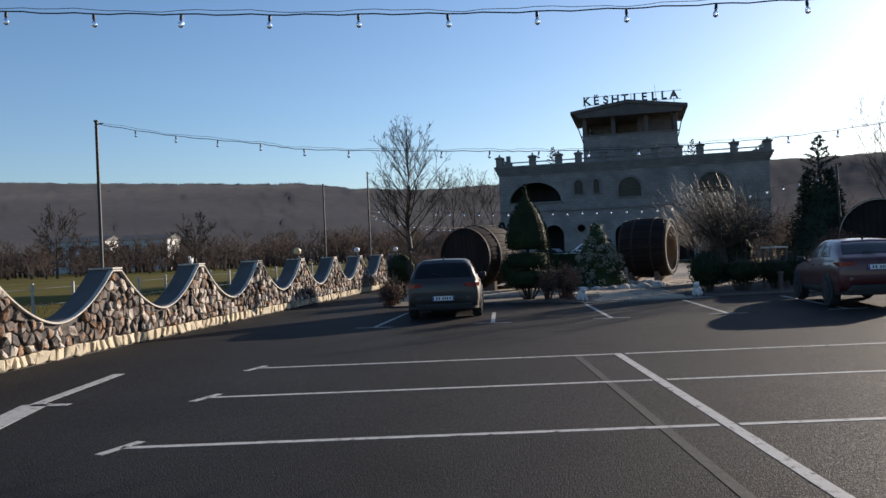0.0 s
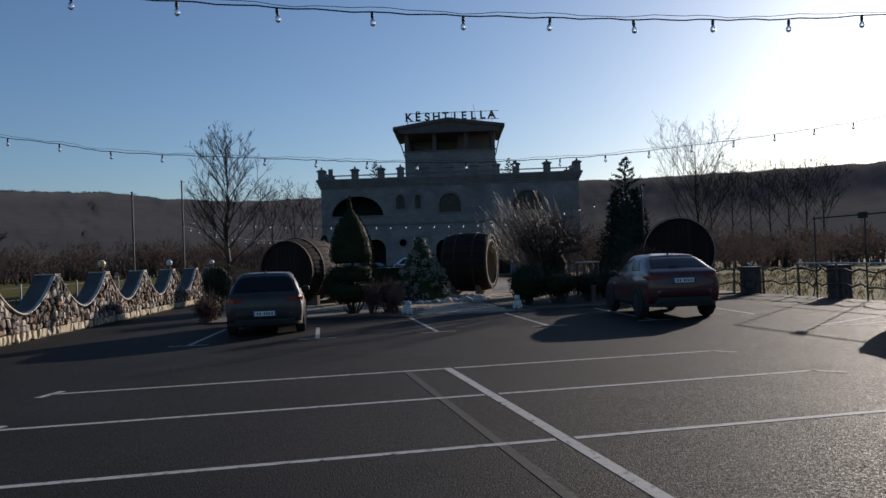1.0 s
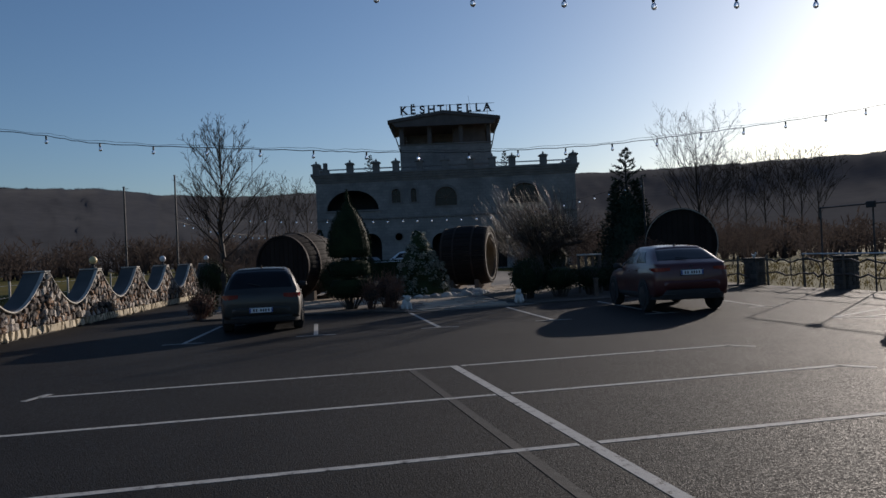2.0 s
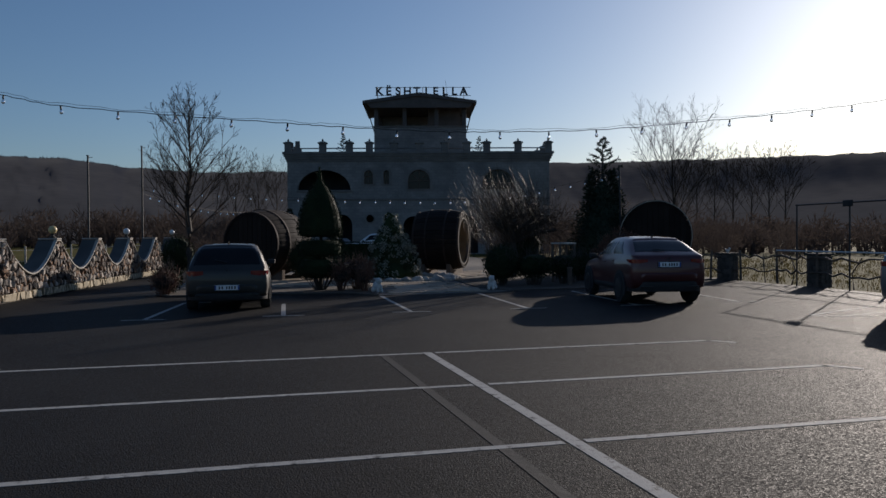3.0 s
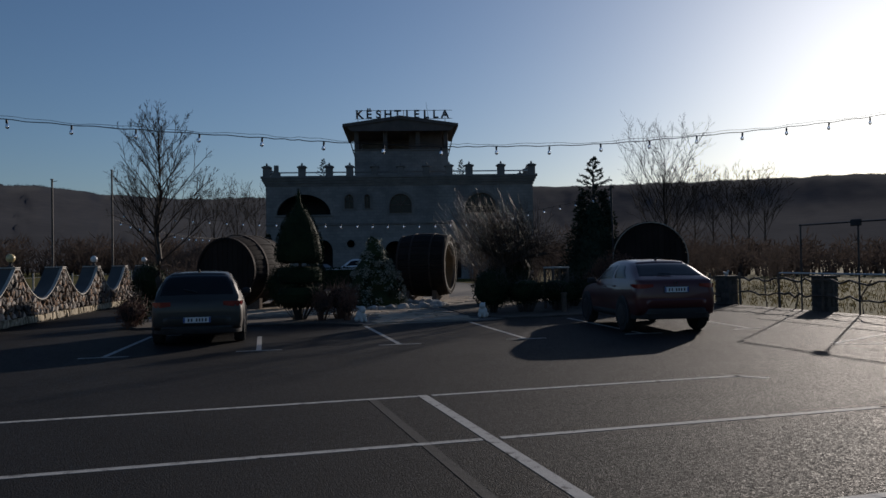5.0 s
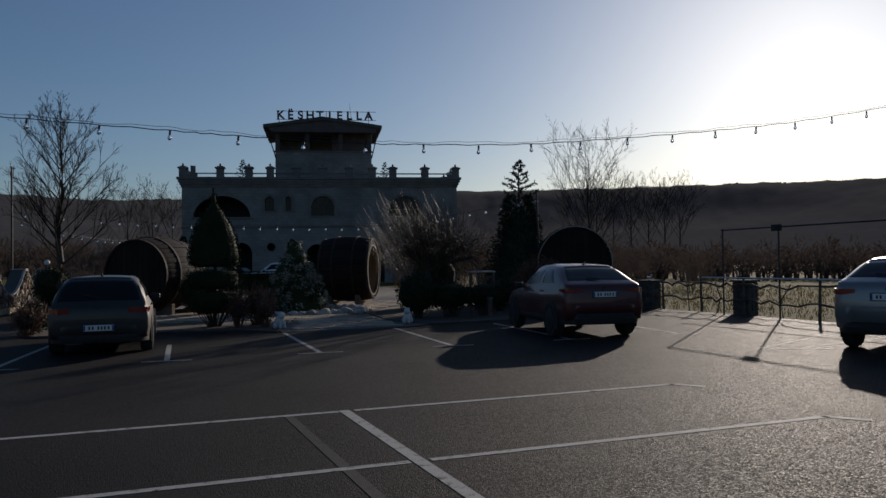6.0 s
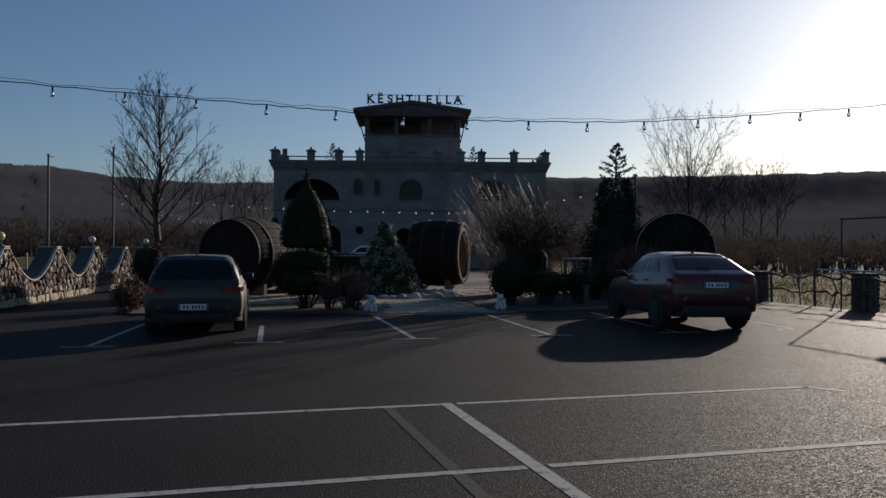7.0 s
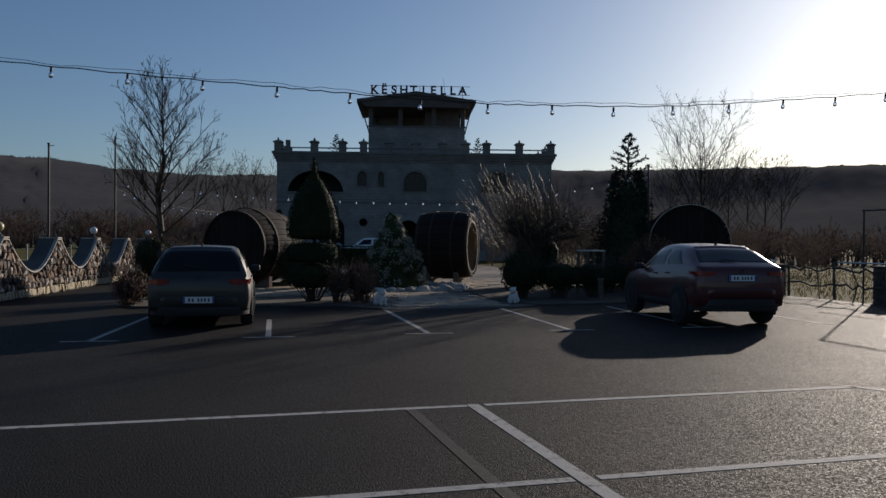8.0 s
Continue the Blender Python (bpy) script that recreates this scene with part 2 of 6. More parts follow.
M_CAR_GREY = material("beige_grey_metallic_paint", (0.034, 0.030, 0.026), (0.058, 0.052, 0.046), 0.42, 0.8, 300, 0.0, metal=0.35, coat=0.3)
M_CAR_RED = material("dark_red_metallic_paint", (0.066, 0.015, 0.016), (0.10, 0.025, 0.024), 0.36, 0.8, 300, 0.0, metal=0.3, coat=0.6)
M_CAR_SILVER = material("silver_paint", (0.2, 0.2, 0.2), (0.28, 0.28, 0.28), 0.3, 0.8, 300, 0.0, metal=0.5, coat=1.0)
M_CAR_WHITE = material("white_car_paint", (0.6, 0.6, 0.6), (0.72, 0.72, 0.72), 0.3, 0.8, 100, 0.0, coat=1.0)

# ---- mesh helpers ----


def finish(name, me, mat, smooth=None):
    me.materials.append(mat)
    if smooth:
        me.shade_smooth()
        me.set_sharp_from_angle(angle=radians(smooth))
    return new(name, me)


def part(name, bm, mat, parent=None, label="", smooth=None):
    """Links a bmesh as one mesh object under a thing or a part."""
    me = bpy.data.meshes.new(name)
    bmesh.ops.recalc_face_normals(bm, faces=bm.faces[:])
    bm.to_mesh(me)
    bm.free()
    ob = finish(name, me, mat, smooth)
    ob.parent = parent
    return tagged(ob, label) if label else ob


def raw_part(name, verts, faces, mat, parent=None, label="", smooth=None):
    me = bpy.data.meshes.new(name)
    me.from_pydata(verts, [], faces)
    ob = finish(name, me, mat, smooth)
    ob.parent = parent
    return tagged(ob, label) if label else ob


def thing(name, label, category, m=None, group="", kind=""):
    ob = new(name)
    ob.empty_display_size = 0.2
    if m is not None:
        ob.matrix_basis = m
    return tagged(ob, label, category, group, kind)


def box(bm, x0, y0, z0, x1, y1, z1, bevel=0.0, m=None):
    r = bmesh.ops.create_cube(bm, size=1)
    bmesh.ops.scale(bm, vec=(x1 - x0, y1 - y0, z1 - z0), verts=r["verts"])
    bmesh.ops.translate(bm, vec=((x0 + x1) / 2, (y0 + y1) / 2, (z0 + z1) / 2), verts=r["verts"])
    vs = r["verts"]
    if bevel:
        es = list({e for v in vs for e in v.link_edges})
        out = bmesh.ops.bevel(bm, geom=es, offset=bevel, segments=2, affect="EDGES", profile=0.5)
        vs = list({v for f in out["faces"] for v in f.verts} | {v for v in vs if v.is_valid})
    if m is not None:
        bmesh.ops.transform(bm, matrix=m, verts=[v for v in vs if v.is_valid])
    return vs


def rod(bm, a, b, r0, r1=None, seg=8, caps=True):
    """A tapered round bar from a to b."""
    a, b = Vector(a), Vector(b)
    r1 = r0 if r1 is None else r1
    d = (b - a).normalized()
    q = d.to_track_quat("Z", "Y")
    rings = []
    for p, r in ((a, r0), (b, r1)):
        rings.append([bm.verts.new(p + q @ Vector((r * math.cos(2 * math.pi * i / seg), r * math.sin(2 * math.pi * i / seg), 0))) for i in range(seg)])
    for i in range(seg):
        j = (i + 1) % seg
        bm.faces.new((rings[0][i], rings[0][j], rings[1][j], rings[1][i]))
    if caps:
        bm.faces.new(rings[0][::-1])
        bm.faces.new(rings[1])


def loft(bm, rings, close=True, ends=True):
    """Skins rings of equal length."""
    vs = [[bm.verts.new(p) for p in r] for r in rings]
    n = len(rings[0])
    for a, b in zip(vs, vs[1:]):
        for i in range(n if close else n - 1):
            j = (i + 1) % n
            bm.faces.new((a[i], a[j], b[j], b[i]))
    if ends:
        bm.faces.new(vs[0][::-1])
        bm.faces.new(vs[-1])
    return vs


def lathe(bm, profile, seg=32, m=None, close=True):
    """Turns (radius, height) pairs round the z axis."""
    m = m or Matrix()
    rings = [[m @ Vector((r * math.cos(2 * math.pi * i / seg), r * math.sin(2 * math.pi * i / seg), z)) for i in range(seg)] for r, z in profile]
    loft(bm, rings, True, close)


def ball(bm, c, r, seg=16, squash=(1, 1, 1)):
    out = bmesh.ops.create_uvsphere(bm, u_segments=seg, v_segments=max(6, seg // 2), radius=r)
    bmesh.ops.scale(bm, vec=squash, verts=out["verts"])
    bmesh.ops.translate(bm, vec=c, verts=out["verts"])


def plate_mesh(name, outer, holes, thick):
    """A flat plate in the x-z plane (front at y = 0, thickness towards +y), with real holes."""
    cu = bpy.data.curves.new(name, "CURVE")
    cu.dimensions, cu.fill_mode, cu.extrude = "2D", "BOTH", thick / 2
    for loop in [outer] + holes:
        s = cu.splines.new("POLY")
        s.points.add(len(loop) - 1)
        for p, (x, z) in zip(s.points, loop):
            p.co = (x, z, 0, 1)
        s.use_cyclic_u = True
    ob = bpy.data.objects.new(name, cu)
    scene.collection.objects.link(ob)
    me = bpy.data.meshes.new_from_object(ob.evaluated_get(bpy.context.evaluated_depsgraph_get()))
    bpy.data.objects.remove(ob)
    bpy.data.curves.remove(cu)
    me.transform(Matrix.Translation((0, thick / 2, 0)) @ Matrix.Rotation(radians(90), 4, "X"))
    return me


def arch_loop(x0, x1, z0, z1, spring, seg=14):
    """An arched opening: from sill z0, springing at spring, crown at z1."""
    c, rx, rz = (x0 + x1) / 2, (x1 - x0) / 2, z1 - spring
    pts = [(x0, z0), (x1, z0)] if spring > z0 + 1e-4 else []
    pts += [(c + rx * math.cos(math.pi * i / seg), spring + rz * math.sin(math.pi * i / seg)) for i in range(seg + 1)]
    return pts


def circle_loop(x, z, r, seg=28):
    return [(x + r * math.cos(2 * math.pi * i / seg), z + r * math.sin(2 * math.pi * i / seg)) for i in range(seg)]


# ---- ground ----


def sheet(name, pts, z, mat, thick=0.0):
    bm = bmesh.new()
    f = bm.faces.new([bm.verts.new((x, y, z)) for x, y in pts])
    if thick:
        r = bmesh.ops.extrude_face_region(bm, geom=[f])
        bmesh.ops.translate(bm, vec=(0, 0, -thick), verts=[v for v in r["geom"] if isinstance(v, bmesh.types.BMVert)])
    return part(name, bm, mat)


bm = bmesh.new()
bmesh.ops.create_grid(bm, x_segments=60, y_segments=60, size=2500)
for v in bm.verts:
    v.co.z = -0.06
tagged(part("ground", bm, M_GRASS), "wide flat field of short yellow-green winter grass", "ground", kind="structure")


def wall_x(y):
    return -10.69 + 0.15 * y


lot = [(wall_x(-30), -30), (14.2, -30), (14.2, 19.2), (8.6, 19.2), (8.3, 16.6), (5.2, 16.4), (4.4, 15.95), (1.1, 15.9), (0.2, 16.9),
       (-4.3, 17.2), (-4.8, 18.2), (-4.4, 26), (-3.6, 37), (wall_x(37), 37)]
tagged(sheet("car_park", lot, 0.0, M_ASPHALT, 0.25), "dark grey worn asphalt car park with painted bays", "pavement", kind="structure")

# ---- painted bay lines ----


def line(name, a, b, w, mat=None, label="worn white painted parking bay line on asphalt", z=0.004):
    a, b = Vector((*a, 0)), Vector((*b, 0))
    d = (b - a).normalized()
    s = Vector((-d.y, d.x, 0)) * w / 2
    bm = bmesh.new()
    f = bm.faces.new([bm.verts.new(p + Vector((0, 0, z))) for p in (a - s, b - s, b + s, a + s)])
    r = bmesh.ops.extrude_face_region(bm, geom=[f])
    bmesh.ops.translate(bm, vec=(0, 0, -0.003), verts=[v for v in r["geom"] if isinstance(v, bmesh.types.BMVert)])
    ob = part(name, bm, mat or M_LINE)
    return tagged(ob, label, "road marking", "parking bay lines", "structure")


LW = 0.095
line("bay_line", (0.03, -6.5), (-0.02, 5.06), 0.12)
for y, xe in ((-2.55, 4.5), (0.0, 4.45), (2.53, 4.42), (5.0, 4.38)):
    yl = y - 0.02
    line("bay_line", (-5.55, yl), (-0.09, y), LW)
    line("bay_line", (0.09, y), (xe, y + 0.03), LW)
    line("bay_line", (-5.46, yl + 0.24), (-5.66, yl - 0.24), LW)
    line("bay_line", (xe - 0.04, y + 0.06), (xe + 0.24, y - 0.3), LW)
line("bay_line", (-0.65, 5.0), (-0.57, -2.4), 0.10, M_GHOST, "faded grey overpainted line on asphalt", 0.0035)
for x, xt, top in ((-4.36, -3.84, 15.1), (-1.66, -1.50, 14.0), (1.03, 1.18, 15.75), (3.66, 3.95, 15.75), (6.33, 6.75, 15.8), (9.0, 9.7, 15.8)):
    line("bay_line", (x, 11.08), (xt, top), LW)
    line("bay_line", (x - 0.42, 11.03), (x + 0.42, 10.97), 0.07)
line("bay_line", (-3.84, 15.1), (-3.2, 15.15), LW)
line("bay_line", (8.40, 7.83), (12.2, 9.62), LW)
line("bay_line", (8.36, 7.77), (9.45, 7.15), LW)
line("bay_line", (8.9, 7.50), (12.4, 8.35), LW)
line("bay_line", (-7.66, 4.95), (-7.66, 2.5), 0.17, label="worn white painted arrow shaft on asphalt")
line("bay_line", (-7.66, 2.5), (-7.45, 1.0), 0.34, label="worn white painted arrow tail on asphalt")
line("bay_line", (-7.70, 2.43), (-7.20, 2.40), 0.13, label="worn white painted arrow barb on asphalt")

# ---- distant hills ----


CREST = [(-75, 83), (-30, 81.5), (-20, 80.5), (-12, 78.5), (-7, 71), (-3, 67.5), (3, 69), (12, 73), (22, 76.3), (30, 76.8), (38, 76.6), (43, 76), (48, 74.5), (60, 74), (100, 76)]


def h_far(a):
    """Crest height by compass angle."""
    for (a0, h0), (a1, h1) in zip(CREST, CREST[1:]):
        if a <= a1:
            f = max(0, (a - a0) / (a1 - a0))
            return h0 + (h1 - h0) * f * f * (3 - 2 * f)
    return CREST[-1][1]


HILL_R, HILL_DEPTH = 240, 620


def hill_point(deg, f):
    """A point of the slope: f runs from the foot (0) to the crest (1)."""
    a = radians(deg)
    q = Vector((math.sin(a), math.cos(a), 0)) * (HILL_R + HILL_DEPTH * f)
    h = (h_far(deg) - 2.0) * (1 + 0.012 * noise.noise((deg * 0.3, 1.0, 0.3)) + 0.012 * noise.noise((deg * 0.9, 1.0, 3.3)))
    z = h * (0.12 * f + 0.88 * (f * f * (3 - 2 * f)))
    z += noise.noise((q.x * 0.006, q.y * 0.006, 1.0)) * 20 * f * (1 - f)
    z += 0.75 * (noise.noise((q.x * 0.11, q.y * 0.11, 1.0)) + 0.7 * noise.noise((q.x * 0.3, q.y * 0.3, 5.0))) * min(1, f * 3)
    return Vector((q.x, q.y, z - 0.4))


def ridge(name, a0=-75, a1=100, step=0.25, rows=34):
    """A long gentle slope up to a wooded crest."""
    n = int((a1 - a0) / step)
    verts, faces = [], []
    for i in range(n + 1):
        for j in range(rows + 1):
            p = hill_point(a0 + i * step, j / rows)
            verts.append((p.x, p.y, p.z if j else -3))
    for i in range(n):
        for j in range(rows):
            k = i * (rows + 1) + j
            faces.append((k, k + rows + 1, k + rows + 2, k + 1))
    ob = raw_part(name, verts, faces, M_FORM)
    ob.data.shade_smooth()
    return tagged(ob, "long wooded hill ridge, bare in winter, with haze blue put into its colour", "hill", kind="structure")


def crest_woods(count, seed):
    """Bare winter woods along the crest: fine upright sprays that break up the skyline."""
    rng = random.Random(seed)
    verts, faces = [], []
    for _ in range(count):
        deg = rng.uniform(-36, 52)
        p = hill_point(deg, rng.uniform(0.955, 1.0))
        h = rng.uniform(1.6, 3.4) * (1 + 0.5 * noise.noise((deg * 1.3, 7.0, 2.0)))
        for _ in range(6):
            x, y = p.x + rng.uniform(-1.6, 1.6), p.y + rng.uniform(-1.6, 1.6)
            a, w = rng.uniform(0, math.pi), rng.uniform(0.2, 0.5)
            k = len(verts)
            verts += [(x - w * math.cos(a), y - w * math.sin(a), p.z - 0.5), (x + w * math.cos(a), y + w * math.sin(a), p.z - 0.5), (x + rng.uniform(-0.7, 0.7), y, p.z + h * rng.uniform(0.5, 1.0))]
            faces.append((k, k + 1, k + 2))
    tagged(raw_part("crest_woods", verts, faces, M_HILLWOOD), "bare winter woods along the hill crest, with haze blue put into their colour", "trees", kind="stuff")


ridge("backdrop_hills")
crest_woods(7000, 17)

# ---- castle building ----
CA = Vector((1.555, 68.313, 0))
CASTLE = Matrix.Translation(CA) @ Matrix.Rotation(math.atan2(-5.166, 23.6), 4, "Z")
castle = thing("castle_restaurant", "two-storey grey stone castle-like restaurant with parapet and roofed tower", "building", CASTLE)
CW, CD = 24.1, 17.0
holes = [arch_loop(1.1, 5.88, 5.78, 7.62, 5.781), arch_loop(7.1, 7.9, 6.3, 7.56, 7.15), arch_loop(8.86, 9.36, 6.3, 7.56, 7.3),
         arch_loop(11.05, 13.05, 5.85, 7.58, 6.6), circle_loop(7.6, 3.2, 0.42), arch_loop(4.1, 6.0, 0.02, 3.6, 2.6), arch_loop(10.6, 12.4, 0.02, 3.4, 2.5),
         arch_loop(15.5, 17.4, 0.02, 3.4, 2.5), arch_loop(17.8, 20.6, 5.8, 7.6, 6.3)]
wall_me = plate_mesh("wall", [(0.2, -0.1), (CW - 0.2, -0.1), (CW - 0.2, 8.6), (0.2, 8.6)], holes, 0.5)
front = finish("front_wall", wall_me, M_CASTLE)
front.parent = castle
bm = bmesh.new()
box(bm, 0.2, 0.5, -0.1, 0.7, CD, 8.6)
box(bm, CW - 0.7, 0.5, -0.1, CW - 0.2, CD, 8.6)
box(bm, 0.7, CD - 0.5, -0.1, CW - 0.7, CD, 8.6)
part("side_wall", bm, M_CASTLE, castle)
# Near-black slabs and back wall: the shade of the rooms is in their colour.
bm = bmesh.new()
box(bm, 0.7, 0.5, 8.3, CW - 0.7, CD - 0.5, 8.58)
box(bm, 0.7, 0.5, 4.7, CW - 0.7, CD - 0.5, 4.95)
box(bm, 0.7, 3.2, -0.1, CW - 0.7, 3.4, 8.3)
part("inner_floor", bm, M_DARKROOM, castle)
# flaring cornice in stepped courses
for i in range(4):
    o = 0.08 + 0.1 * i
    bm = bmesh.new()
    z0 = 8.35 + i * 0.22
    for (x0, y0, x1, y1) in ((0.2 - o, -o, CW - 0.2 + o, 0.3), (0.2 - o, 0.3, 0.6, CD + o), (CW - 0.6, 0.3, CW - 0.2 + o, CD + o)):
        box(bm, x0, y0, z0, x1, y1, z0 + 0.215, 0.015)
    part("cornice_course", bm, M_CASTLE_TRIM, castle)
bm = bmesh.new()
box(bm, 0.15, -0.1, 4.86, CW - 0.15, 0.001, 5.08, 0.03)
part("string_course", bm, M_CASTLE_TRIM, castle)


def merlon(x, w, y=0.0):
    bm = bmesh.new()
    box(bm, x - w / 2, y - 0.3, 9.22, x + w / 2, y + 0.3, 9.95, 0.02)
    ob = part("parapet_post", bm, M_CASTLE_TRIM, castle)
    bm = bmesh.new()
    box(bm, x - w / 2 - 0.1, y - 0.4, 9.95, x + w / 2 + 0.1, y + 0.4, 10.08, 0.02)
    box(bm, x - w / 2 + 0.05, y - 0.22, 10.08, x + w / 2 - 0.05, y + 0.22, 10.16, 0.02)
    part("post_cap", bm, M_CASTLE_TRIM, ob)
    bm = bmesh.new()
    lathe(bm, [(0.05, 10.16), (0.09, 10.2), (0.1, 10.28), (0.05, 10.36), (0.03, 10.42)], 10, Matrix.Translation((x, y, 0)))
    part("finial", bm, M_CASTLE_TRIM, ob)


posts = (0.32, 3.4, 5.8, 7.6, 9.8, 12.1, 14.4, 16.4, 18.2, 21.05, 23.8)
for x in posts:
    merlon(x, 0.62)
for y in (4.0, 8.0, 12.0):
    for x in (0.1, CW - 0.1):
        merlon(x, 0.6, y)
bm = bmesh.new()
box(bm, 0.9, -0.2, 9.22, 1.5, 0.2, 9.6, 0.02)
box(bm, 0.95, -0.12, 9.6, 1.35, 0.12, 10.2, 0.03)
part("chimney_pot", bm, M_CASTLE_TRIM, castle)
for a, b in zip(posts, posts[1:]):
    bm = bmesh.new()
    rod(bm, (a + 0.31, 0, 9.55), (b - 0.31, 0, 9.55), 0.06, seg=8)
    part("parapet_rail", bm, M_PIPE if a < 7 or a > 16 else M_CASTLE_TRIM, castle)


def arched_window(x0, x1, z0, z1, spring, bars):
    """A dark pane with a frame and glazing bars, set back in its opening."""
    me = plate_mesh("window", arch_loop(x0 - 0.05, x1 + 0.05, z0 - 0.05, z1 + 0.05, spring), [arch_loop(x0 + 0.07, x1 - 0.07, z0 + 0.07, z1 - 0.07, spring)], 0.08)
    me.transform(Matrix.Translation((0, 0.22, 0)))
    w = finish("window", me, M_OLDWOOD)
    w.parent = castle
    me = plate_mesh("pane", arch_loop(x0, x1, z0, z1, spring), [], 0.02)
    me.transform(Matrix.Translation((0, 0.25, 0)))
    p = finish("pane", me, M_WINDOW)
    p.parent = w
    for (a, b) in bars:
        bm = bmesh.new()
        rod(bm, (a[0], 0.235, a[1]), (b[0], 0.235, b[1]), 0.035, seg=6)
        part("glazing_bar", bm, M_OLDWOOD, w)
    me = plate_mesh("surround", arch_loop(x0 - 0.22, x1 + 0.22, z0 - 0.12, z1 + 0.22, spring), [arch_loop(x0 - 0.01, x1 + 0.01, z0, z1 + 0.01, spring)], 0.07)
    me.transform(Matrix.Translation((0, -0.06, 0)))
    s = finish("surround", me, M_CASTLE_TRIM)
    s.parent = w


arched_window(7.1, 7.9, 6.3, 7.56, 7.15, [((7.5, 6.3), (7.5, 7.55)), ((7.1, 7.0), (7.9, 7.0))])
arched_window(8.86, 9.36, 6.3, 7.56, 7.3, [((9.11, 6.3), (9.11, 7.55))])
arched_window(11.05, 13.05, 5.85, 7.58, 6.6, [((12.05, 5.85), (12.05, 7.55)), ((11.1, 6.6), (13.0, 6.6)), ((12.05, 6.6), (11.35, 7.3)), ((12.05, 6.6), (12.75, 7.3))])
arched_window(17.8, 20.6, 5.8, 7.6, 6.3, [((19.2, 5.8), (19.2, 7.6)), ((17.9, 6.4), (20.5, 6.4))])
me = plate_mesh("round_window", circle_loop(7.6, 3.2, 0.46), [circle_loop(7.6, 3.2, 0.34)], 0.1)
ob = finish("round_window", me, M_CASTLE_TRIM)
ob.parent = castle
ob.location = (0, -0.06, 0)
# balcony rail in the large arch
bm = bmesh.new()
box(bm, 1.0, -0.12, 5.62, 6.0, 0.0, 5.8, 0.02)
part("window_sill", bm, M_CASTLE_TRIM, castle)
# tower
bm = bmesh.new()
box(bm, 7.75, 5.5, 8.58, 16.7, 5.9, 12.2)
box(bm, 7.75, 5.9, 8.58, 8.15, 13, 12.2)
box(bm, 16.3, 5.9, 8.58, 16.7, 13, 12.2)
box(bm, 8.15, 12.6, 8.58, 16.3, 13, 14.25)
box(bm, 8.15, 5.9, 11.2, 16.3, 12.6, 11.35)
tower = part("tower_body", bm, M_CASTLE, castle)
for x in (7.75, 10.5, 13.6, 16.3):
    bm = bmesh.new()
    box(bm, x, 5.5, 12.2, x + 0.4, 5.9, 14.25, 0.02)
    part("tower_column", bm, M_ROOF, tower)
    bm = bmesh.new()
    box(bm, x, 12.2, 12.2, x + 0.4, 12.59, 14.25, 0.02)
    part("tower_column", bm, M_ROOF, tower)
bm = bmesh.new()
box(bm, 7.65, 5.4, 12.201, 16.8, 5.95, 12.3, 0.01)
part("tower_sill", bm, M_CASTLE_TRIM, tower)
bm = bmesh.new()
box(bm, 13.0, 6.8, 12.2, 16.2, 7.0, 14.2)
part("screen_wall", bm, M_ROOF, tower)
# gabled roof with a wide boarded overhang
bm = bmesh.new()
prof = [(6.7, 14.42), (12.15, 15.18), (17.65, 14.42), (17.65, 14.72), (12.15, 15.5), (6.7, 14.72)]
loft(bm, [[Vector((x, 4.6, z - 0.1)) for x, z in prof], [Vector((x, 14.6, z - 0.1)) for x, z in prof]])
roof = part("tower_roof", bm, M_ROOF, castle, "dark low-pitched gabled roof with wide eaves")
bm = bmesh.new()
loft(bm, [[Vector((x, y, z)) for x, z in [(7.5, 13.95), (16.95, 13.95), (17.3, 14.38), (12.15, 15.1), (7.05, 14.38)]] for y in (4.75, 4.95)])
part("gable_board", bm, M_ROOF, roof)
bm = bmesh.new()
box(bm, 7.4, 4.96, 14.2, 16.95, 13.4, 14.28)
part("soffit", bm, M_ROOF, roof)
for x in (7.0, 17.35):
    bm = bmesh.new()
    rod(bm, (x, 5.0, 14.3), (x + (0.8 if x < 10 else -0.65), 5.45, 11.6), 0.05, seg=6)
    part("brace", bm, M_STEEL, roof)
# the sign on its rail frame behind the gable top
sign = thing("roof_sign", "dark capital letters on a thin steel frame above the tower roof", "sign", CASTLE)
WORD = "K\u00cbSHTJELLA"
bm = bmesh.new()
for z in (15.32, 16.12):
    rod(bm, (7.85, 6.02, z), (17.2, 6.02, z), 0.025, seg=6)
part("sign_rail", bm, M_STEEL, sign)
for x in (8.1, 10.3, 12.5, 14.6, 16.5):
    bm = bmesh.new()
    rod(bm, (x, 6.02, 14.75), (x, 6.02, 16.1), 0.03, seg=6)
    part("sign_post", bm, M_STEEL, sign)
for i, ch in enumerate(WORD):
    cu = bpy.data.curves.new("letter", "FONT")
    cu.body, cu.size, cu.extrude, cu.align_x, cu.offset = ch, 1.1, 0.04, "CENTER", 0.032
    tmp = bpy.data.objects.new("letter", cu)
    scene.collection.objects.link(tmp)
    me = bpy.data.meshes.new_from_object(tmp.evaluated_get(bpy.context.evaluated_depsgraph_get()))
    bpy.data.objects.remove(tmp)
    bpy.data.curves.remove(cu)
    ob = finish("letter", me, M_LETTER)
    ob.parent = sign
    ob.matrix_basis = pose(8.25 + i * 0.915, 5.93, 15.37, 90, 0, 0)
bm = bmesh.new()
rod(bm, (15.0, 7.5, 14.9), (14.75, 7.5, 17.2), 0.03, 0.012, seg=6)
part("mast", bm, M_STEEL, tagged(thing("roof_antenna", "thin leaning antenna rod on the tower roof", "antenna", CASTLE)))

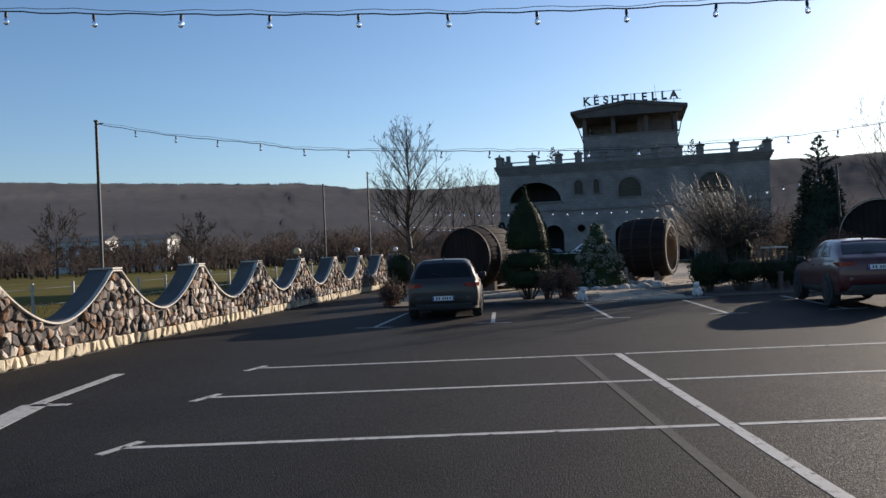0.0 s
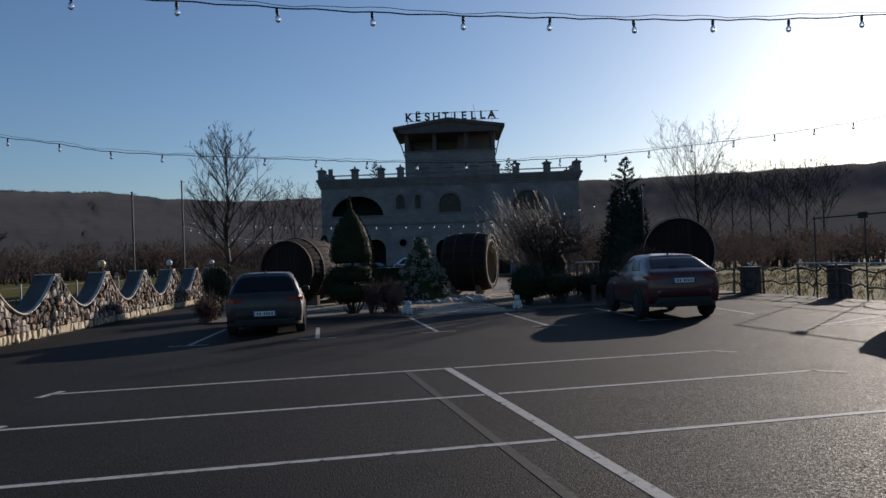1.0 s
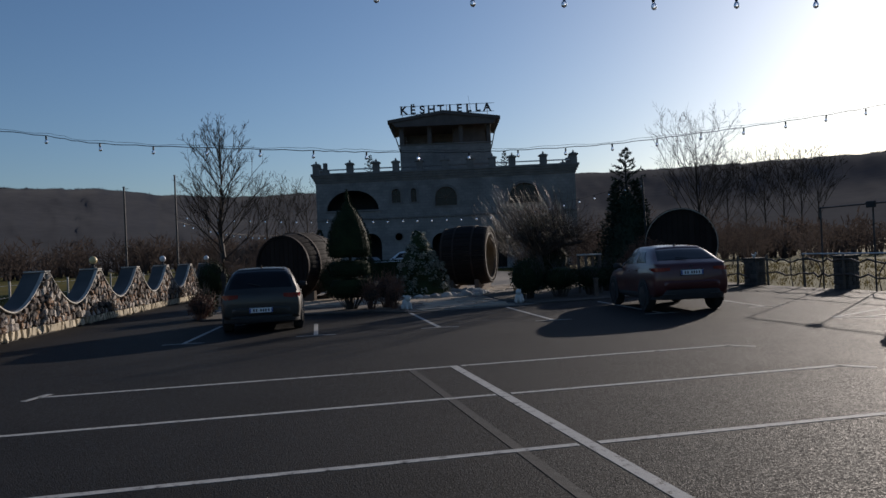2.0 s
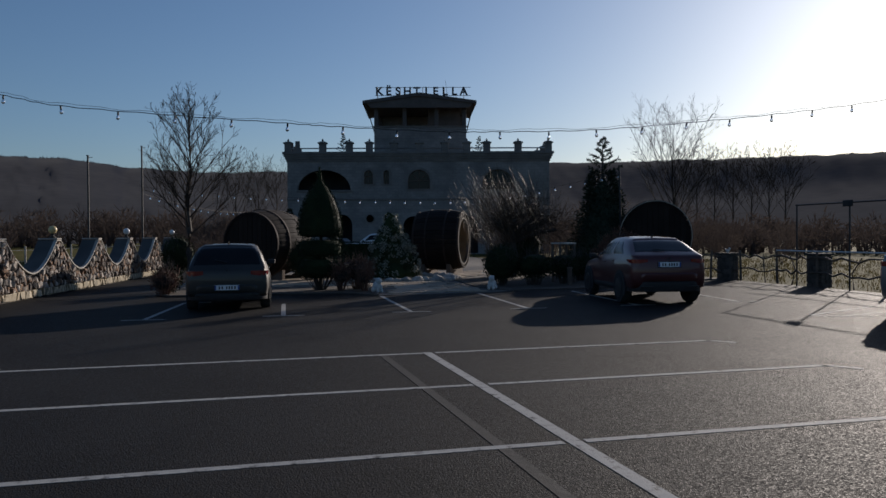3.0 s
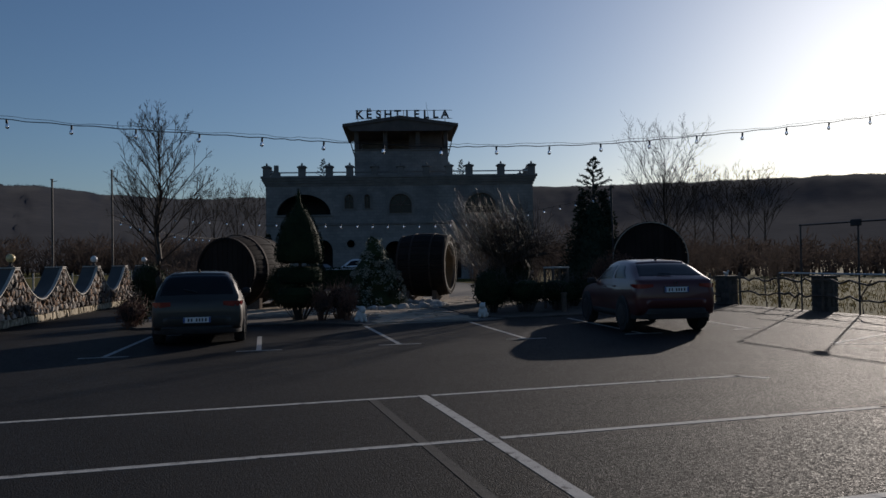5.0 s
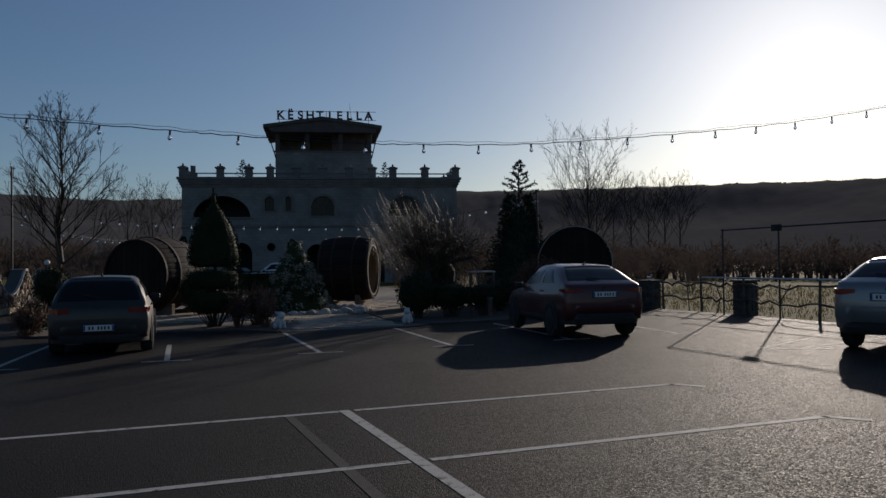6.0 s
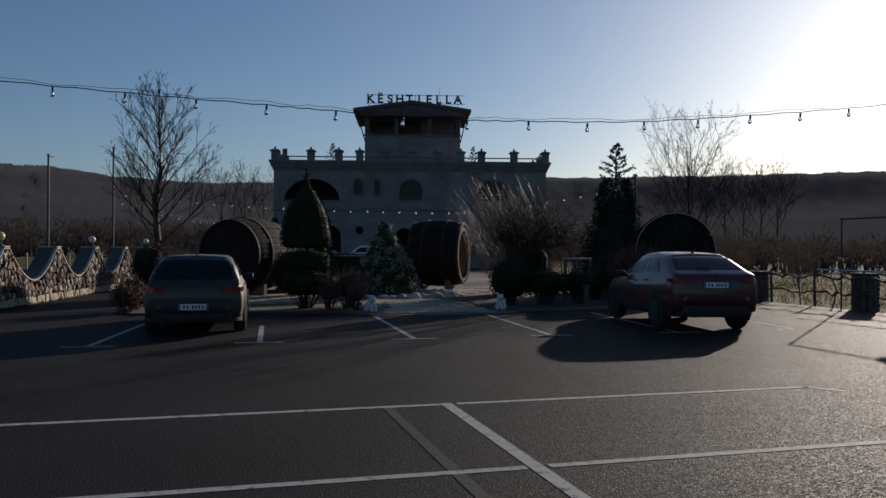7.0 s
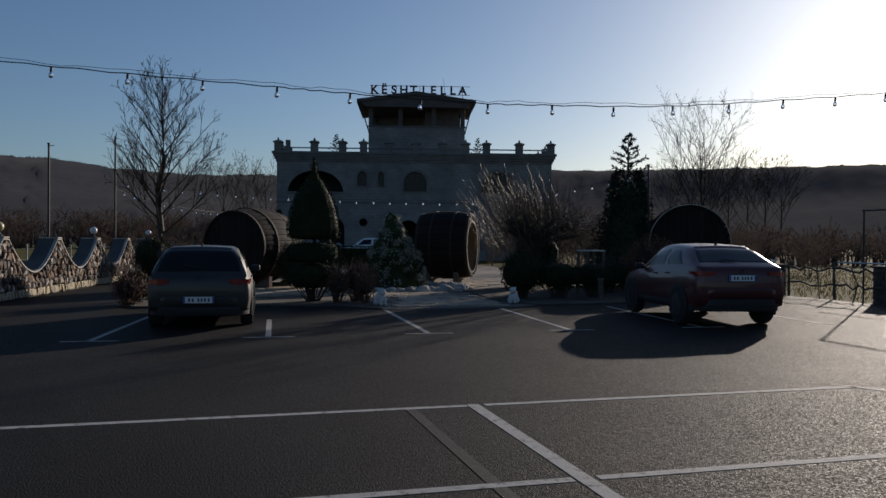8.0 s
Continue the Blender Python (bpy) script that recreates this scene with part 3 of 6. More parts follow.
# ---- scalloped stone wall beside the car park ----
PIL = [1.55 + 3.68 * k for k in range(10)]       # pillar middles along y
WALL_Y0, WALL_Y1 = 0.2, 35.3
WT = 0.46                                         # wall thickness


def coping_z(y):
    """Height of the coping: flat pillar heads with hanging curves between them."""
    k = round((y - PIL[0]) / 3.68)
    d = abs(y - PIL[0] - 3.68 * k)
    if d < 0.16:
        return 1.55
    f = (d - 0.16) / (1.84 - 0.16)
    return 0.66 + 0.89 * (1 - f) ** 1.82


def wall_frame(y, back=0.0, z=0.0):
    n = Vector((-0.989, 0.148, 0))
    return Vector((wall_x(y), y, z)) + n * back


wall = thing("wall_stone", "rubble stone wall with cream base course and scalloped white coping", "wall", kind="structure")
ys = np.arange(WALL_Y0, WALL_Y1 + 0.01, 0.08)
bm = bmesh.new()
loft(bm, [[wall_frame(y, 0.02, -0.1), wall_frame(y, WT, -0.1), wall_frame(y, WT, coping_z(y) - 0.03), wall_frame(y, 0.02, coping_z(y) - 0.03)] for y in ys])
part("core", bm, M_DARKMORTAR, wall)
bm = bmesh.new()
loft(bm, [[wall_frame(y, 0.045, coping_z(y) - 0.028), wall_frame(y, WT + 0.03, coping_z(y) - 0.028), wall_frame(y, WT + 0.03, coping_z(y) + 0.025), wall_frame(y, 0.045, coping_z(y) + 0.025)] for y in ys])
part("coping_slab", bm, M_CONCRETE, wall, "smooth grey concrete top of the wall")
bm = bmesh.new()
loft(bm, [[wall_frame(y, -0.05, coping_z(y) - 0.004), wall_frame(y, 0.043, coping_z(y) - 0.004), wall_frame(y, 0.043, coping_z(y) + 0.028), wall_frame(y, -0.05, coping_z(y) + 0.028)] for y in ys])
part("coping_edge", bm, M_COPING, wall, "white cement edging strip")
for y in PIL:
    bm = bmesh.new()
    box(bm, -WT / 2 - 0.03, -0.18, 0, WT / 2 + 0.06, 0.18, 0.04, 0.012, Matrix.Translation(wall_frame(y, WT / 2, 1.586)) @ Matrix.Rotation(math.atan(-0.15), 4, "Z"))
    part("pillar_cap", bm, M_COPING, wall)


def bird_statue(p, label):
    m = Matrix.Translation(p)
    bm = bmesh.new()
    ball(bm, (0, 0, 0.1), 0.1, 12, (0.8, 1.5, 0.8))
    ball(bm, (0, -0.16, 0.22), 0.055, 10)
    rod(bm, (0, -0.11, 0.14), (0, -0.155, 0.2), 0.04, seg=8)
    rod(bm, (0, -0.2, 0.22), (0, -0.27, 0.21), 0.018, 0.005, seg=6)
    rod(bm, (0, 0.1, 0.12), (0, 0.24, 0.2), 0.045, 0.012, seg=6)
    rod(bm, (0, 0, -0.002), (0, 0, 0.06), 0.06, seg=8)
    bmesh.ops.transform(bm, matrix=m @ Matrix.Scale(0.68, 4), verts=bm.verts[:])
    tagged(part("bird_statue", bm, M_STATUE, smooth=60), label, "statue", "bird statues")


def globe_lamp(p, mat, label, r=0.12):
    th = thing("globe_lamp", label, "lamp", Matrix.Translation(p), "globe lamps on the wall pillars")
    bm = bmesh.new()
    lathe(bm, [(0.09, 0), (0.09, 0.03), (0.04, 0.05), (0.04, 0.1), (0.07, 0.13)], 14)
    part("base", bm, M_BLACKPL, th)
    bm = bmesh.new()
    ball(bm, (0, 0, 0.12 + r), r, 18)
    part("globe", bm, mat, th, smooth=80)


bird_statue(wall_frame(PIL[3], WT / 2, 1.63), "small white bird statue on a wall pillar")
globe_lamp(wall_frame(PIL[5], 0.13, 1.632), M_GLOBE_Y, "round yellowed globe lamp on a wall pillar")
globe_lamp(wall_frame(PIL[7], 0.13, 1.632), M_GLOBE_W, "round milky globe lamp on a wall pillar")
globe_lamp(wall_frame(PIL[9], 0.13, 1.632), M_GLOBE_W, "round milky globe lamp on a wall pillar")

# ---- wire fence behind the wall ----
fence = thing("wire_fence", "wire field fence on slim pale concrete posts", "fence")
FY = np.arange(3.05, 60, 1.26)


def fence_p(y, z):
    return Vector((wall_x(min(y, 36)) - 1.15 + 0.05 * max(0, y - 36), y, z))


for y in FY:
    bm = bmesh.new()
    p = fence_p(y, 0)
    box(bm, p.x - 0.024, y - 0.024, -0.06, p.x + 0.024, y + 0.024, 1.38 + random.uniform(-0.04, 0.04), 0.008)
    part("post", bm, M_COPING, fence)
for z in (0.3, 0.62, 0.95, 1.27):
    bm = bmesh.new()
    for a, b in zip(FY, FY[1:]):
        rod(bm, fence_p(a, z), fence_p(b, z), 0.0035, seg=4, caps=False)
    part("wire", bm, M_GALV, fence)

# ---- light poles ----


def light_pole(x, y, z0, h, r, label, lean=0.0):
    th = thing("light_pole", label, "pole", Matrix.Translation((x, y, z0)))
    bm = bmesh.new()
    rod(bm, (0, 0, 0), (lean, 0, h), r, r * 0.8, seg=10)
    part("shaft", bm, M_STEEL, th, smooth=60)
    bm = bmesh.new()
    rod(bm, (lean, 0, h), (lean, 0, h + 0.03), r * 1.3, seg=10)
    rod(bm, (lean, 0, h - 0.06), (lean + 0.16, 0, h - 0.04), 0.012, seg=6)
    part("hook_cap", bm, M_STEEL, th)


light_pole(-10.1, 10.0, -0.06, 4.85, 0.042, "thin dark steel pole carrying string lights behind the wall")
light_pole(-7.75, 25.4, -0.06, 4.62, 0.04, "thin dark steel pole behind the wall")
light_pole(-6.75, 33.0, -0.06, 5.8, 0.045, "tall thin dark steel pole behind the wall")
light_pole(11.9, 22.9, -0.06, 4.32, 0.045, "thin dark wooden pole in the garden", -0.12)
light_pole(16.2, 8.5, -0.06, 5.62, 0.05, "thin dark steel pole carrying string lights beside the car park")
light_pole(-8.95, 1.2, -0.06, 4.75, 0.05, "thin dark steel pole carrying string lights behind the wall")
light_pole(15.2, 1.0, -0.06, 5.4, 0.05, "thin dark steel pole carrying string lights beside the car park")

# ---- string lights ----


def bulb_meshes():
    bm = bmesh.new()
    lathe(bm, [(0.010, 0.0), (0.022, -0.012), (0.024, -0.07), (0.02, -0.085)], 10)
    socket = bpy.data.meshes.new("socket")
    bm.to_mesh(socket)
    bm.free()
    socket.materials.append(M_BLACKPL)
    bm = bmesh.new()
    lathe(bm, [(0.016, -0.08), (0.02, -0.095), (0.038, -0.13), (0.042, -0.155), (0.034, -0.185), (0.012, -0.2)], 12)
    bulb = bpy.data.meshes.new("bulb")
    bm.to_mesh(bulb)
    bm.free()
    bulb.materials.append(M_BULB)
    bulb.shade_smooth()
    return socket, bulb


SOCKET, BULB = bulb_meshes()


def string_lights(label, knots, spacing, offset, second=0.05, scale=0.72):
    """A hanging cable with clear bulbs, and its carrying wire just above."""
    th = thing("string_light", label, "string lights", group="string lights over the car park")
    knots = [Vector(k) for k in knots]
    pts = []
    for i in range(len(knots) - 1):
        p0, p1, p2, p3 = knots[max(0, i - 1)], knots[i], knots[i + 1], knots[min(len(knots) - 1, i + 2)]
        for k in range(10):
            f = k / 10
            pts.append(0.5 * (2 * p1 + (p2 - p0) * f + (2 * p0 - 5 * p1 + 4 * p2 - p3) * f * f + (3 * p1 - p0 - 3 * p2 + p3) * f ** 3))
    pts.append(knots[-1])
    for name, up, r in (("cable", 0.0, 0.15 * second), ("carrier_wire", second, 0.07 * second)):
        bm = bmesh.new()
        loft(bm, [[p + Vector((0, r * math.cos(k * math.pi / 3), up * (0.4 + 0.6 * abs(math.sin(i * 0.35))) * (1 if 0 < i < len(pts) - 1 else 0) + 0.008 * math.sin(i * 1.9) + r * math.sin(k * math.pi / 3))) for k in range(6)] for i, p in enumerate(pts)])
        part(name, bm, M_CABLE, th)
    run, nxt = 0.0, offset
    for i, (p, q) in enumerate(zip(pts, pts[1:])):
        d = (q - p).length
        while nxt <= run + d:
            s = new("socket", SOCKET)
            s.parent = th
            s.matrix_basis = Matrix.Translation(p.lerp(q, (nxt - run) / d) + Vector((0, 0, 0.008 * math.sin(i * 1.9) - 0.004))) @ Matrix.Rotation(random.uniform(-0.12, 0.12), 4, "Y") @ Matrix.Scale(scale, 4)
            g = new("bulb", BULB)
            g.parent = s
            nxt += spacing
        run += d
    return th


string_lights("black cable of clear bulbs hung over the car park",
              [(-8.95, 1.25, 4.68), (-7.16, 1.25, 4.46), (-5.27, 1.25, 4.34), (-3.36, 1.25, 4.25), (-1.46, 1.25, 4.19), (0.44, 1.25, 4.18), (2.2, 1.25, 4.20), (4.19, 1.25, 4.29), (8.0, 1.2, 4.62), (15.2, 1.0, 5.4)], 0.952, 0.86)
string_lights("black cable of clear bulbs hung from the thin pole",
              [(-10.1, 10.0, 4.74), (-8.3, 9.68, 4.36), (-6.46, 9.35, 4.07), (-5.51, 9.18, 3.89), (-3.6, 8.84, 3.73), (-1.73, 8.5, 3.6), (-0.82, 8.35, 3.54), (0.95, 8.35, 3.50), (2.0, 8.35, 3.52), (3.93, 8.35, 3.60), (5.92, 8.35, 3.79), (7.97, 8.35, 4.02), (10.07, 8.35, 4.31), (13.0, 8.4, 4.84), (16.2, 8.5, 5.5)], 0.962, 0.945)
string_lights("cable of clear bulbs strung before the castle front",
              [(-6.75, 33.0, 3.9), (-2, 32.3, 3.5), (3, 31.0, 3.3), (8, 27.6, 3.25), (11.8, 22.95, 4.0)], 0.72, 0.5, 0.03, 1.0)
string_lights("cable of clear bulbs strung across the garden", [(-6.7, 33.0, 3.6), (-4.5, 37.0, 3.1), (-2.5, 41.0, 3.0), (0.6, 46.0, 3.25)], 0.72, 0.5, 0.03, 1.0)

# ---- cars ----


def wheel_part(car, x, y, r, w, side):
    bm = bmesh.new()
    lathe(bm, [(r * 0.62, -w / 2), (r * 0.93, -w / 2), (r, -w * 0.32), (r, w * 0.32), (r * 0.93, w / 2), (r * 0.62, w / 2)], 28)
    bmesh.ops.transform(bm, matrix=pose(x, y, r, 0, 90, 0), verts=bm.verts[:])
    wheel = part("wheel", bm, M_TYRE, car, smooth=40)
    bm = bmesh.new()
    o = side * (w / 2 + 0.004)
    for k in range(5):
        a = k * 2 * math.pi / 5
        box(bm, -0.012, r * 0.08, -0.035, 0.012, r * 0.6, 0.035, 0.005, Matrix.Translation((x + o, y, r)) @ Matrix.Rotation(a, 4, "X"))
    rod(bm, (x + o - 0.012, y, r), (x + o + 0.012, y, r), r * 0.14, seg=12)
    lathe(bm, [(r * 0.57, -0.012), (r * 0.63, -0.012), (r * 0.63, 0.012), (r * 0.57, 0.012)], 28, pose(x + o, y, r, 0, 90, 0))
    part("rim", bm, M_ALLOY, wheel)


HATCH = [(0.0, 0.88, 0.40, 0.74, 0.80, 0.80), (0.03, 0.93, 0.34, 0.86, 0.84, 0.90), (0.09, 0.965, 0.30, 0.92, 0.86, 0.96), (0.34, 0.985, 0.26, 0.955, 0.79, 1.25), (0.55, 0.99, 0.24, 0.96, 0.72, 1.405),
         (0.95, 1.0, 0.20, 0.955, 0.70, 1.455), (1.6, 1.0, 0.20, 0.945, 0.69, 1.47), (2.3, 1.0, 0.20, 0.93, 0.65, 1.43), (2.75, 0.995, 0.20, 0.915, 0.68, 1.20), (3.15, 0.98, 0.20, 0.90, 0.74, 0.95),
         (3.75, 0.94, 0.20, 0.82, 0.72, 0.85), (4.12, 0.86, 0.24, 0.68, 0.6, 0.70), (4.26, 0.66, 0.32, 0.54, 0.5, 0.55)]
COUPE_SUV = [(0.0, 0.86, 0.50, 0.90, 0.76, 0.96), (0.04, 0.93, 0.42, 1.05, 0.80, 1.09), (0.12, 0.965, 0.36, 1.10, 0.86, 1.15), (0.30, 0.98, 0.33, 1.11, 0.83, 1.22), (0.85, 0.99, 0.30, 1.09, 0.71, 1.475),
             (1.25, 1.0, 0.28, 1.07, 0.69, 1.545), (1.9, 1.0, 0.28, 1.04, 0.66, 1.57), (2.5, 1.0, 0.28, 1.01, 0.65, 1.51), (2.95, 0.99, 0.28, 0.99, 0.68, 1.29), (3.35, 0.98, 0.28, 0.97, 0.75, 1.03),
             (4.0, 0.94, 0.28, 0.88, 0.72, 0.92), (4.36, 0.86, 0.32, 0.72, 0.6, 0.76), (4.5, 0.66, 0.40, 0.60, 0.5, 0.62)]
HATCH_CUTS = dict(rear=(0.115, 0.535), screen=(2.42, 3.08), quarter=(0.62, 0.95, 1.52), door=(1.60, 2.30, 2.86))
SUV_CUTS = dict(rear=(0.27, 0.87), screen=(2.62, 3.26), quarter=(0.78, 1.25, 1.68), door=(1.76, 2.45, 3.0))


def car(name, label, m, stations, cuts, W, paint, tall=1.0, wheel_r=0.32, wb=(0.80, 3.43), clad=0.9, plate_z=0.52, badge_z=0.88, lamp=(0.77, 0.88)):
    """A car with its rear bumper at y = 0, standing on z = 0. Each station: y, width share, underside, belt, roof width share, roof height."""
    c = thing(name, label, "car", m)
    hw = W / 2
    st = [(q[0], q[1], q[2], q[3] * tall, q[4], q[5] * tall) for q in stations]

    def at(y):
        y = min(max(y, st[0][0]), st[-1][0])
        i = max(k for k in range(len(st) - 1) if st[k][0] <= y)
        a, b = st[i], st[i + 1]
        h = b[0] - a[0]
        f = (y - a[0]) / h
        out = []
        for k in range(1, 6):
            s0 = (b[k] - st[i - 1][k]) / (b[0] - st[i - 1][0]) if i else (b[k] - a[k]) / h
            s1 = (st[i + 2][k] - a[k]) / (st[i + 2][0] - a[0]) if i + 2 < len(st) else (b[k] - a[k]) / h
            f2, f3 = f * f, f * f * f
            out.append((2 * f3 - 3 * f2 + 1) * a[k] + (f3 - 2 * f2 + f) * h * s0 + (3 * f2 - 2 * f3) * b[k] + (f3 - f2) * h * s1)
        return out

    def half(y):
        w, zb, zs, wr, zr = at(y)
        w, wr = w * hw, wr * hw
        g = max(0.02, zr - zs)
        d = zs - zb
        return [(w * 0.80, zb), (w * 0.965, zb + 0.05), (w, zb + d * 0.33), (w, zb + d * 0.62), (w * 0.975, zb + d * 0.86), (w * 0.925, zs), ((w * 0.925 + wr) / 2 + 0.02, zs + g * 0.5), (wr, zr - g * 0.12), (wr * 0.88, zr - g * 0.03), (wr * 0.45, zr), (0.0, zr + 0.006)]

    def skin(y, k, s):
        h = half(y)
        i = min(9, int(k))
        f = k - i
        return Vector((s * (h[i][0] + (h[i + 1][0] - h[i][0]) * f), y, h[i][1] + (h[i + 1][1] - h[i][1]) * f))
    ys = []
    for a, b in zip(st, st[1:]):
        n = max(2, round((b[0] - a[0]) / 0.13))
        ys += [a[0] + (b[0] - a[0]) * i / n for i in range(n)]
    ys.append(st[-1][0])
    bm = bmesh.new()
    loft(bm, [[Vector((x, y, z)) for x, z in half(y)] + [Vector((-x, y, z)) for x, z in half(y)[-2::-1]] for y in ys])
    body = part("body", bm, paint, c, smooth=38)

    def patch(nm, where, mat, lift=0.007, n=10, k=8, lab="", parent=None):
        """A panel that follows the skin: where(u, v) gives length along the car, height on the section and side."""
        bm = bmesh.new()
        grid = []
        for i in range(n + 1):
            row = []
            for j in range(k + 1):
                u, v = i / n, j / k
                y, kk, s = where(u, v)
                p = skin(y, kk, s)
                e = 0.01
                du = skin(min(y + e, st[-1][0]), kk, s) - skin(max(y - e, 0), kk, s)
                dv = skin(y, min(10, kk + 0.05), s) - skin(y, kk - 0.05, s)
                nn = du.cross(dv)
                nn = nn.normalized() if nn.length > 1e-9 else Vector((0, 0, 1))
                if nn.dot(p - Vector((0, min(max(y, 0.7), 3.4), 0.7))) < 0:
                    nn = -nn
                edge = i in (0, n) or j in (0, k)
                row.append(bm.verts.new(p + nn * (-0.004 if edge else lift)))
            grid.append(row)
        for i in range(n):
            for j in range(k):
                bm.faces.new((grid[i][j], grid[i + 1][j], grid[i + 1][j + 1], grid[i][j + 1]))
        return part(nm, bm, mat, parent or body, lab, smooth=50)

    def across(y0, y1, kb, kt):
        def where(u, v):
            q = 2 * v - 1
            ke = kb + (kt - kb) * u
            return y0 + (y1 - y0) * u, 10 - abs(q) * (10 - ke), 1 if q >= 0 else -1
        return where

    def side(s, q, k0=5.3, k1=6.8):
        def where(u, v):
            lo = q[0] + (q[3] - q[0]) * u
            hi = q[1] + (q[2] - q[1]) * u
            return lo + (hi - lo) * v, k0 + (k1 - k0) * v, s
        return where
    rear = patch("rear_window", across(*cuts["rear"], 7.45, 7.75), M_WINDOW, k=16)
    y0 = cuts["rear"][0] + 0.04
    bm = bmesh.new()
    rod(bm, skin(y0, 10, 1) + Vector((0, -0.02, 0.02)), skin(y0 + 0.05, 9.2, -1) + Vector((0, -0.02, 0.03)), 0.01, seg=6)
    part("wiper", bm, M_BLACKPL, rear)
    patch("windscreen", across(cuts["screen"][1], cuts["screen"][0], 7.4, 7.6), M_WINDOW, k=16)
    for s in (-1, 1):
        a, b, d = cuts["quarter"]
        patch("side_window", side(s, (a, b, d, d)), M_WINDOW)
        a, b, d = cuts["door"]
        patch("side_window", side(s, (a, a, b, d)), M_WINDOW)
        patch("sill", lambda u, v, s=s: (wb[0] + wheel_r + (wb[1] - wb[0] - 2 * wheel_r) * u, 0.05 + clad * v, s), M_BLACKPL, 0.012)
        bm = bmesh.new()
        loft(bm, [[Vector((s * hw * fx, y, z)) for y, z in ((yy, lamp[0] + dz), (yy + 0.07, lamp[0] + dz), (yy + 0.07, lamp[1]), (yy, lamp[1]))] for fx, yy, dz in ((0.56, -0.012, 0.03), (0.78, -0.006, 0.0), (0.90, 0.025, 0.0), (0.955, 0.09, 0.01), (0.985, 0.26, 0.05))])
        part("tail_lamp", bm, M_LAMPRED, body, smooth=40)
        bm = bmesh.new()
        p = skin(cuts["door"][2] - 0.05, 5.3, s)
        box(bm, -0.10, -0.05, -0.065, 0.10, 0.06, 0.065, 0.035, Matrix.Translation(p + Vector((s * 0.13, 0, 0.04))))
        rod(bm, p, p + Vector((s * 0.08, 0, 0.02)), 0.03, seg=8)
        part("mirror", bm, M_BLACKPL, body)
        for yw in wb:
            wheel_part(c, s * (hw - 0.095), yw, wheel_r, 0.22, s)
            # Black arch trim, filled by a disc whose black stands for the well's shade.
            bm = bmesh.new()
            lathe(bm, [(0.02, -0.02), (wheel_r + 0.05, -0.02), (wheel_r + 0.05, 0.010), (wheel_r + 0.02, 0.014), (0.02, 0.0)], 28, pose(s * hw * 0.995, yw, wheel_r, 0, 90 * s, 0))
            bmesh.ops.bisect_plane(bm, geom=bm.verts[:] + bm.edges[:] + bm.faces[:], plane_co=(0, 0, 0.2), plane_no=(0, 0, -1), clear_outer=True)
            part("arch_and_dark_well", bm, M_BLACKPL, body)
        for yh in (cuts["quarter"][2] - 0.22, cuts["door"][1] - 0.32):
            bm = bmesh.new()
            p = skin(yh, 4.3, s)
            box(bm, -0.014, -0.1, -0.014, 0.014, 0.1, 0.014, 0.006, Matrix.Translation(p + Vector((s * 0.014, 0, 0))))
            part("door_handle", bm, paint, body)
        bm = bmesh.new()
        box(bm, s * hw * 0.60 - 0.15, -0.058, at(0.1)[1] + 0.05, s * hw * 0.60 + 0.15, 0.05, at(0.1)[1] + 0.075, 0.008)
        part("exhaust_trim", bm, M_STEEL, body)
        bm = bmesh.new()
        box(bm, s * hw * 0.55 - 0.17, st[-1][0] - 0.24, st[-2][3] - 0.12, s * hw * 0.55 + 0.17, st[-1][0] - 0.08, st[-2][3] - 0.02, 0.03)
        part("headlamp", bm, M_CHROME, body)
    zb = at(0.1)[1]
    top = at(0.0)[2]
    # bumper bows out round the tail: painted upper part, black lower part
    for nm, z0, z1, out, mat in (("bumper", zb + 0.10 * clad + 0.02, top - 0.16, 0.055, paint), ("bumper_trim", zb - 0.06, zb + 0.10 * clad + 0.025, 0.045, M_BLACKPL)):
        bm = bmesh.new()
        rings = []
        for i in range(17):
            f = i / 8 - 1
            x = f * hw * 0.955
            yb = 0.30 * abs(f) ** 7 - out * (1 - abs(f) ** 5)
            rings.append([Vector((x, yb + 0.02, z0)), Vector((x, yb, z0 + 0.03)), Vector((x, yb, z1 - 0.03)), Vector((x, yb + 0.03, z1)), Vector((x, yb + 0.16, z1)), Vector((x, yb + 0.16, z0))])
        loft(bm, rings)
        part(nm, bm, mat, body, smooth=40)
    yp = -0.06 if plate_z < top - 0.16 else -0.004
    bm = bmesh.new()
    box(bm, -0.275, yp - 0.012, plate_z - 0.07, 0.275, yp + 0.03, plate_z + 0.07, 0.008)
    holder = part("plate_holder", bm, M_BLACKPL, body)
    bm = bmesh.new()
    box(bm, -0.26, yp - 0.02, plate_z - 0.055, 0.26, yp - 0.010, plate_z + 0.055, 0.003)
    part("number_plate", bm, M_PLATE, holder)
    for x0, x1, mt in ((-0.258, -0.228, M_PLATEBLUE), (-0.175, -0.145, M_BLACKPL), (-0.115, -0.085, M_BLACKPL), (-0.02, 0.01, M_BLACKPL), (0.035, 0.065, M_BLACKPL), (0.09, 0.12, M_BLACKPL), (0.155, 0.185, M_BLACKPL), (0.228, 0.258, M_PLATEBLUE)):
        bm = bmesh.new()
        t = 0.05 if mt is M_PLATEBLUE else 0.03
        box(bm, x0, yp - 0.0235, plate_z - t, x1, yp - 0.019, plate_z + t)
        part("plate_bar", bm, mt, holder)
    yb = 0.03
    bm = bmesh.new()
    lathe(bm, [(0.034, -0.02), (0.034, 0.012), (0.042, 0.012), (0.042, -0.02)], 20, pose(0, yb - 0.01, badge_z, 78, 0, 0), False)
    part("badge", bm, M_STEEL, body)
